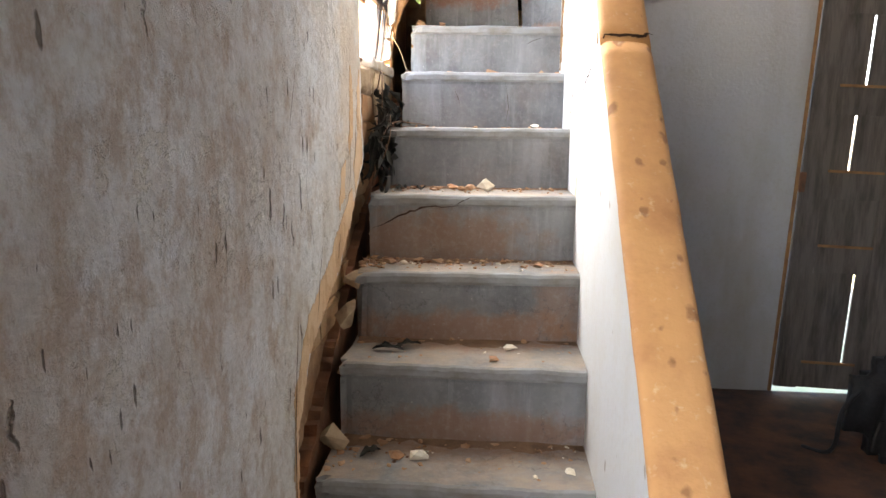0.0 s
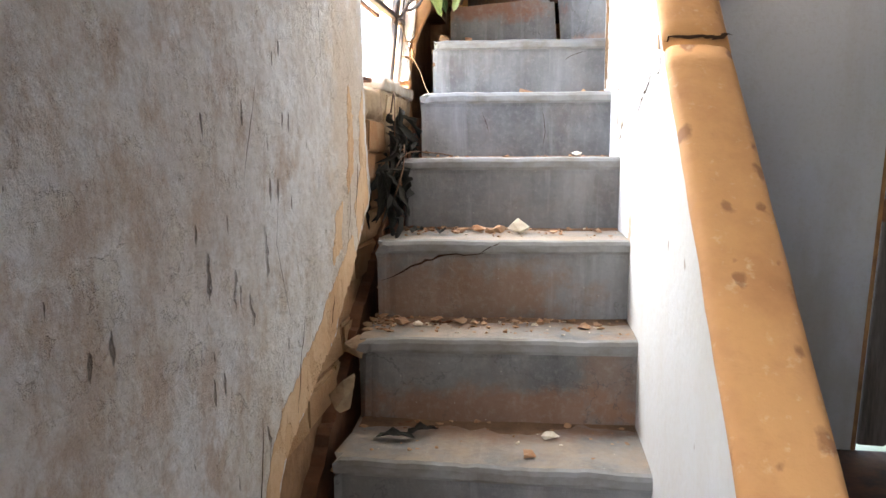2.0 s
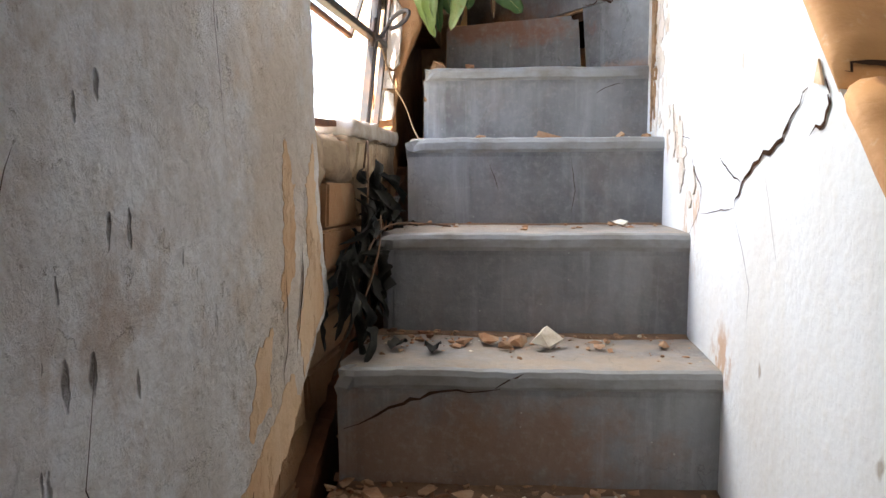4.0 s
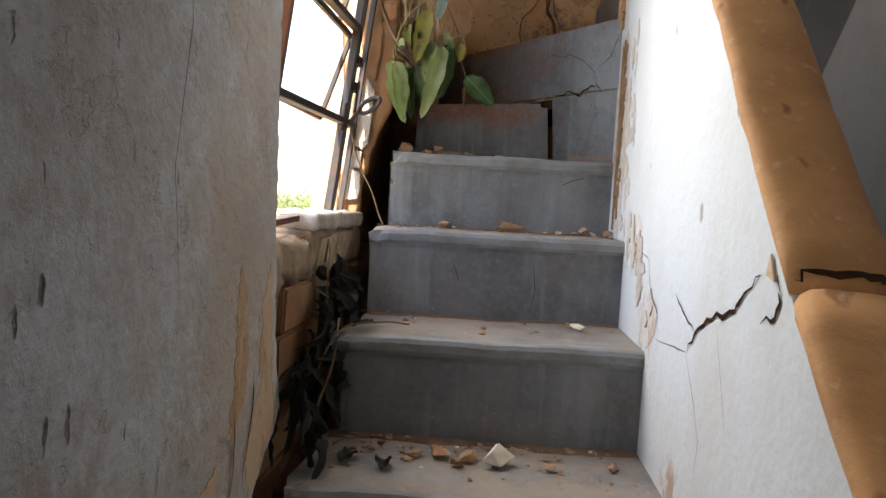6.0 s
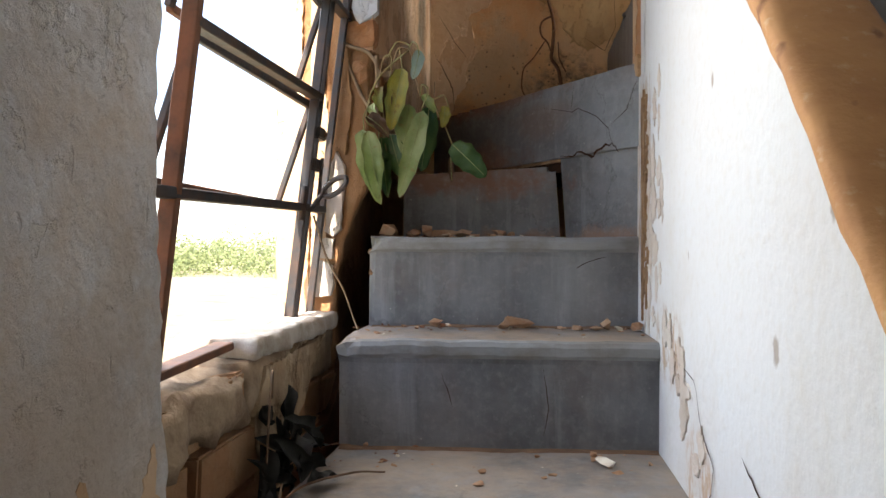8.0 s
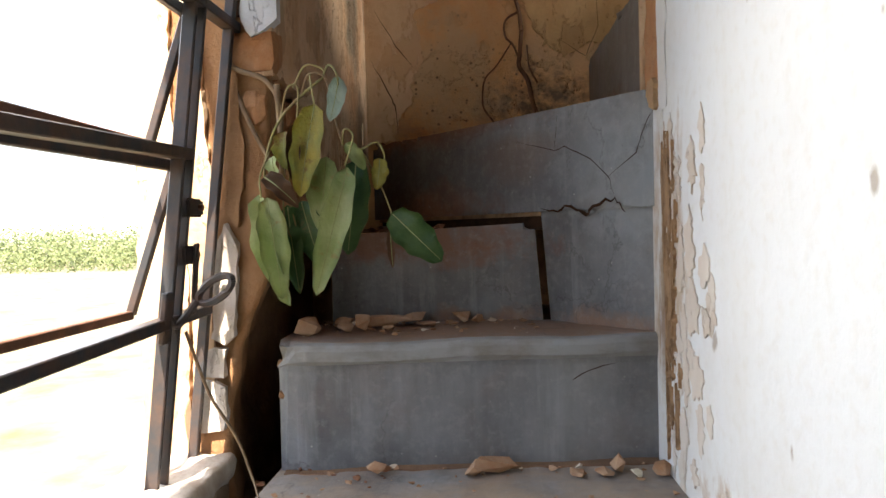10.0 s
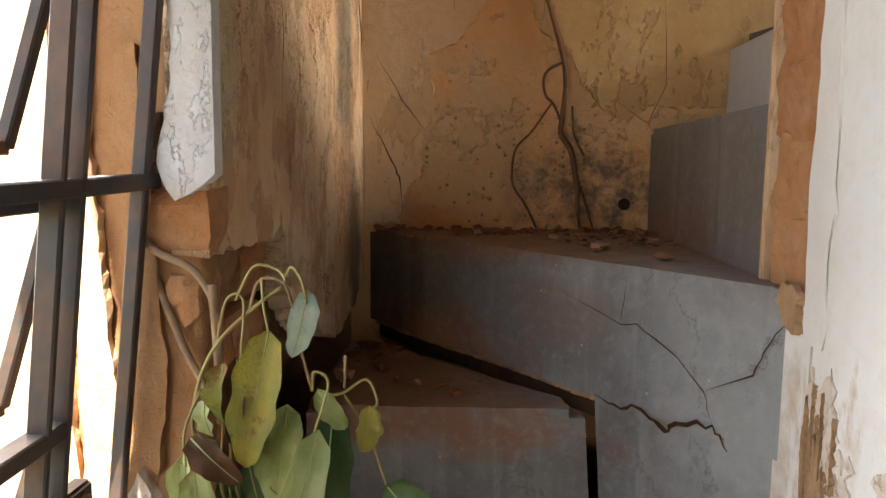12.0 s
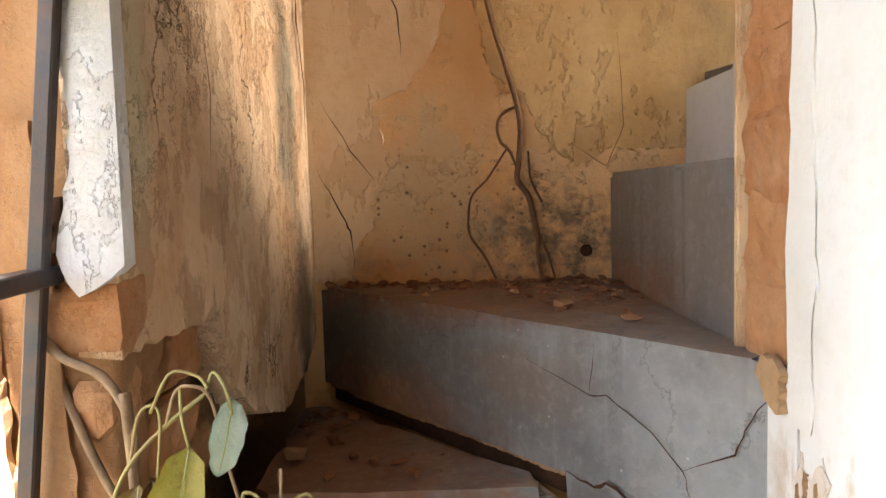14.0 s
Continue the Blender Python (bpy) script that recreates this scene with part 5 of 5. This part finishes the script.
for pts, a, b, mat in (
    ([(-0.135, 3.44, 2.13), (-0.10, 3.42, 2.107), (-0.06, 3.41, 2.09), (-0.036, 3.40, 2.05), (-0.038, 3.40, 1.99)], 0.006, 0.005, TWIG),
    ([(-0.12, 3.44, 2.10), (-0.085, 3.43, 2.02), (-0.055, 3.42, 1.97), (-0.03, 3.40, 1.94)], 0.006, 0.004, TWIG),
    ([(-0.04, 3.40, 2.08), (-0.037, 3.40, 2.02), (-0.036, 3.40, 1.95)], 0.007, 0.006, TWIG),
    ([(-0.04, 3.40, 1.93), (-0.058, 3.39, 1.945), (-0.052, 3.39, 1.99), (-0.03, 3.38, 2.03), (0.0, 3.38, 2.06), (0.03, 3.38, 2.083)], 0.003, 0.0025, STALK),
    ([(0.0, 3.38, 2.06), (0.008, 3.38, 2.085), (0.02, 3.38, 2.09), (0.035, 3.38, 2.08), (0.045, 3.38, 2.03), (0.055, 3.38, 1.99)], 0.0024, 0.002, TWIG),
    ([(-0.03, 3.38, 2.03), (-0.02, 3.38, 2.07), (-0.005, 3.38, 2.07), (-0.005, 3.37, 2.02)], 0.002, 0.0018, STALK),
    ([(-0.012, 3.38, 2.07), (0.005, 3.38, 2.10), (0.025, 3.38, 2.098), (0.035, 3.375, 2.09)], 0.002, 0.0018, STALK),
    ([(0.03, 3.38, 2.083), (0.038, 3.38, 2.10), (0.05, 3.37, 2.09), (0.054, 3.37, 2.07)], 0.002, 0.0018, STALK),
    ([(0.055, 3.38, 1.99), (0.06, 3.37, 2.01), (0.072, 3.37, 2.0), (0.062, 3.36, 1.96)], 0.002, 0.0018, STALK),
    ([(0.062, 3.38, 1.985), (0.08, 3.39, 1.985), (0.10, 3.40, 1.995), (0.11, 3.40, 1.975), (0.104, 3.40, 1.965)], 0.0022, 0.0018, STALK),
    ([(0.083, 3.39, 2.02), (0.082, 3.39, 1.99)], 0.002, 0.0016, TWIG),
    ([(0.08, 3.40, 1.98), (0.10, 3.41, 1.94), (0.118, 3.40, 1.895)], 0.002, 0.0016, STALK),
    ([(0.012, 3.38, 2.09), (0.016, 3.37, 2.07), (0.02, 3.37, 2.045)], 0.002, 0.0018, STALK),
    ([(-0.05, 3.39, 1.985), (-0.062, 3.38, 1.95), (-0.058, 3.37, 1.92)], 0.002, 0.0018, STALK),
    ([(-0.02, 3.385, 1.97), (-0.022, 3.385, 1.92), (-0.015, 3.385, 1.88)], 0.002, 0.0018, STALK),
    ([(-0.028, 3.385, 1.96), (-0.03, 3.38, 1.90), (-0.022, 3.385, 1.86)], 0.002, 0.0018, STALK),
):
    under(part("twig", tube(curve(pts), a * 0.72, b * 0.72, 6), mat, smooth=True), branch)
for k, (base, tip, wide, bow, fold, mat, curl, face) in enumerate((
    ((-0.066, 3.385, 1.925), (-0.022, 3.37, 1.770), 0.040, 0.012, 0.55, LEAF, 0.0, (-0.3, -1, 0.1)),
    ((-0.050, 3.370, 1.920), (-0.030, 3.36, 1.780), 0.044, 0.014, 0.40, LEAF, 0.0, (0.3, -1, 0.2)),
    ((-0.028, 3.392, 1.910), (-0.012, 3.385, 1.785), 0.034, 0.006, 0.3, LEAFDARK, 0.0, (0.1, -1, 0)),
    ((0.063, 3.370, 1.958), (0.016, 3.365, 1.784), 0.044, 0.012, 0.45, LEAF, 0.0, (0.25, -1, 0.1)),
    ((0.020, 3.372, 2.046), (-0.004, 3.372, 1.920), 0.046, 0.008, 0.5, LEAFYELLOW, 0.0, (0.1, -1, 0)),
    ((0.031, 3.385, 1.975), (0.022, 3.385, 1.870), 0.046, 0.006, 0.35, LEAF, 0.0, (0, -1, 0)),
    ((-0.008, 3.392, 1.915), (0.016, 3.395, 1.828), 0.052, 0.006, 0.3, LEAFDARK, 0.0, (0, -1, 0)),
    ((0.072, 3.388, 1.970), (0.056, 3.390, 1.838), 0.048, 0.006, 0.5, LEAFDARK, 0.0, (0.3, -1, 0)),
    ((0.060, 3.378, 1.992), (0.085, 3.382, 1.955), 0.022, 0.004, 0.8, LEAF, 0.0, (0, -1, 0.4)),
    ((0.104, 3.395, 1.972), (0.098, 3.395, 1.928), 0.026, 0.004, 0.5, LEAFYELLOW, 0.0, (0.4, -1, 0)),
    ((0.118, 3.400, 1.895), (0.188, 3.390, 1.826), 0.056, 0.006, 0.15, LEAFDARK, 0.0, (0, -1, 0.1)),
    ((0.054, 3.372, 2.082), (0.040, 3.372, 2.022), 0.028, 0.006, 0.3, PALECHIP, 0.0, (0.5, -1, 0)),
    ((-0.026, 3.385, 2.012), (-0.022, 3.38, 1.958), 0.030, 0.006, 0.6, LEAFYELLOW, 0.0, (-0.3, -1, 0)),
    ((-0.052, 3.368, 1.948), (-0.006, 3.365, 1.908), 0.030, 0.008, 0.9, LEAFDRY, 0.01, (0, -1, 0.5)),
    ((-0.010, 3.375, 2.020), (-0.012, 3.37, 1.940), 0.022, 0.004, 1.1, LEAFDRY, 0.0, (0.2, -1, 0)),
    ((-0.045, 3.385, 1.978), (-0.036, 3.38, 1.945), 0.022, 0.004, 0.4, LEAF, 0.0, (-0.4, -1, 0)),
    ((0.115, 3.405, 1.87), (0.118, 3.40, 1.818), 0.012, 0.003, 0.9, LEAFDRY, 0.0, (0, -1, 0)),
)):
    mat = LEAFPALE if mat is PALECHIP else mat
    blade = under(part("leaf", leaf_mesh(base, tip, wide * 0.92, bow, fold * 1.2, face, curl, 0.26, k, 17), mat, smooth=True), branch)
    way = Vector(tip) - Vector(base)
    out = Vector(face).normalized()
    spine = [Vector(base) + way * t + out * (bow * math.sin(math.pi * t) + 0.0006) for t in np.linspace(0.02, 0.96, 8)]
    part("midrib", tube(spine, 0.0008, 0.0003, 5), RIB, blade)

# withered leaves stuffed in the gap
for k in range(46):
    r = random.Random(900 + k)
    y = r.uniform(2.72, 3.06)
    z = 1.16 + (y - 2.72) * 0.62 + r.uniform(-0.03, 0.14)
    base = Vector((r.uniform(-0.125, -0.075), y, z))
    tip = base + Vector((r.uniform(-0.02, 0.035), r.uniform(-0.08, 0.06), r.uniform(-0.15, 0.0)))
    ob = part("withered_leaf", leaf_mesh(base, tip, r.uniform(0.016, 0.034), r.uniform(-0.02, 0.03), r.uniform(0.6, 1.5), (1, r.uniform(-1, 0.5), r.uniform(-0.2, 0.8)), r.uniform(-0.02, 0.03), 0.5, k), LEAFGREY, smooth=True)
    tagged(ob, "withered dark grey leaf caught beside the stair", "dry leaf", "dry leaves in the gap")
for k, (pts, label) in enumerate((
    ([(-0.10, 2.80, 1.15), (-0.085, 2.84, 1.26), (-0.06, 2.92, 1.335), (0.0, 3.02, 1.338), (0.05, 3.06, 1.330)], "thin dry stalk trailing over a step"),
    ([(-0.12, 3.02, 1.45), (-0.10, 2.97, 1.50), (-0.09, 2.93, 1.44), (-0.09, 2.92, 1.36)], "bent dry stalk in the stair gap"),
    ([(-0.11, 2.75, 1.10), (-0.07, 2.80, 1.22), (-0.05, 2.83, 1.30), (-0.06, 2.90, 1.36)], "thin dry stalk in the stair gap"),
    ([(-0.145, 3.31, 1.745), (-0.12, 3.32, 1.66), (-0.09, 3.33, 1.60), (-0.07, 3.33, 1.545), (-0.055, 3.31, 1.522)], "dry stalk hanging from the window frame"),
)):
    tagged(part("dry_stalk", tube(curve(pts), 0.0024, 0.0016, 6), LEAFDRY if k < 3 else TWIG, smooth=True), label, "stalk")
for k, (x, y, z) in enumerate(((-0.02, 2.78, 1.137), (0.05, 2.81, 1.137), (0.03, 2.42, 0.762), (-0.03, 2.40, 0.762), (-0.05, 2.98, 1.328), (0.02, 2.23, 0.572))):
    r = random.Random(950 + k)
    a = r.uniform(0, 6.3)
    ob = part("dry_leaf", leaf_mesh((x, y, z + 0.003), (x + 0.09 * math.cos(a) * 0.9, y + 0.05 * math.sin(a), z + 0.004), 0.028, 0.006, 0.5, (0, 0, 1), 0, 0.3, k), LEAFGREY, smooth=True)
    tagged(ob, "curled dry leaf lying on a cement step", "dry leaf", "dry leaves on the steps")

# ---- bag on the floor of the room ----
bag = thing("backpack", "black fabric backpack slumped on the dirty floor", "backpack", (1.97, 3.66, -0.03))


def soft_box(size, bevel, dents, seed):
    bm = bmesh.new()
    bmesh.ops.create_cube(bm, size=1, matrix=Matrix.Translation((0, 0, size[2] / 2)) @ Matrix.Diagonal((*size, 1)))
    bmesh.ops.bevel(bm, geom=bm.edges[:], offset=bevel, segments=5, affect="EDGES")
    bmesh.ops.subdivide_edges(bm, edges=[e for e in bm.edges if e.calc_length() > 0.06], cuts=3, use_grid_fill=True)
    for v in bm.verts:
        v.co += Vector((noise.noise(v.co * 9 + Vector((seed, 0, 0))), noise.noise(v.co * 9 + Vector((0, seed, 0))), noise.noise(v.co * 8))) * dents
        v.co.x *= 1 - 0.25 * max(0, v.co.z / size[2] - 0.5)
    return bm


part("body", soft_box((0.36, 0.24, 0.42), 0.09, 0.02, 3), BLACK, bag, smooth=True)
pocket = part("pocket", soft_box((0.26, 0.10, 0.22), 0.04, 0.012, 5), BLACK, bag, smooth=True)
pocket.location = (0.0, -0.13, 0.02)
part("strap", tube(curve([(-0.13, -0.02, 0.30), (-0.22, -0.05, 0.20), (-0.24, -0.06, 0.06), (-0.27, -0.04, 0.008), (-0.34, 0.02, 0.006)]), 0.011, 0.008, 8), BLACK, bag, smooth=True)
part("handle", tube(curve([(-0.05, 0.0, 0.40), (-0.03, 0.0, 0.44), (0.03, 0.0, 0.44), (0.05, 0.0, 0.40)]), 0.009, 0.009, 8), BLACK, bag, smooth=True)

# ---- far outside: a band of bushes and reeds ----
nr = np.random.RandomState(5)
verts, faces = [], []
for c in range(900):
    cx, cy = -nr.uniform(2, 46), 0.0
    cy = 52 + nr.uniform(-6, 8) + cx * 0.1
    high = (1.6 + 1.6 * (0.5 + 0.5 * math.sin(cx * 0.7) * math.cos(cx * 0.23 + 1))) * nr.uniform(0.6, 1.1)
    cz = -0.2 + high * nr.uniform(0.1, 1.0)
    for _ in range(55):
        p = np.array((cx, cy, cz)) + nr.normal(0, 1, 3) * (0.6, 0.6, 0.35)
        p[2] = max(p[2], -0.15)
        a, s = nr.uniform(0, 6.28), nr.uniform(0.04, 0.13)
        u = np.array((math.cos(a), math.sin(a), nr.uniform(-0.6, 0.6))) * s
        v = np.array((nr.uniform(-0.5, 0.5), nr.uniform(-0.5, 0.5), 1.0)) * s
        n = len(verts)
        verts += [p - u, p + v * 0.6, p + u, p - v * 0.6]
        faces.append((n, n + 1, n + 2, n + 3))
data = bpy.data.meshes.new("far_bushes")
data.from_pydata([tuple(v) for v in verts], [], faces)
data.materials.append(BUSH)
tagged(new("far_bushes", data), "band of green bushes across the field", "bushes", kind="stuff")
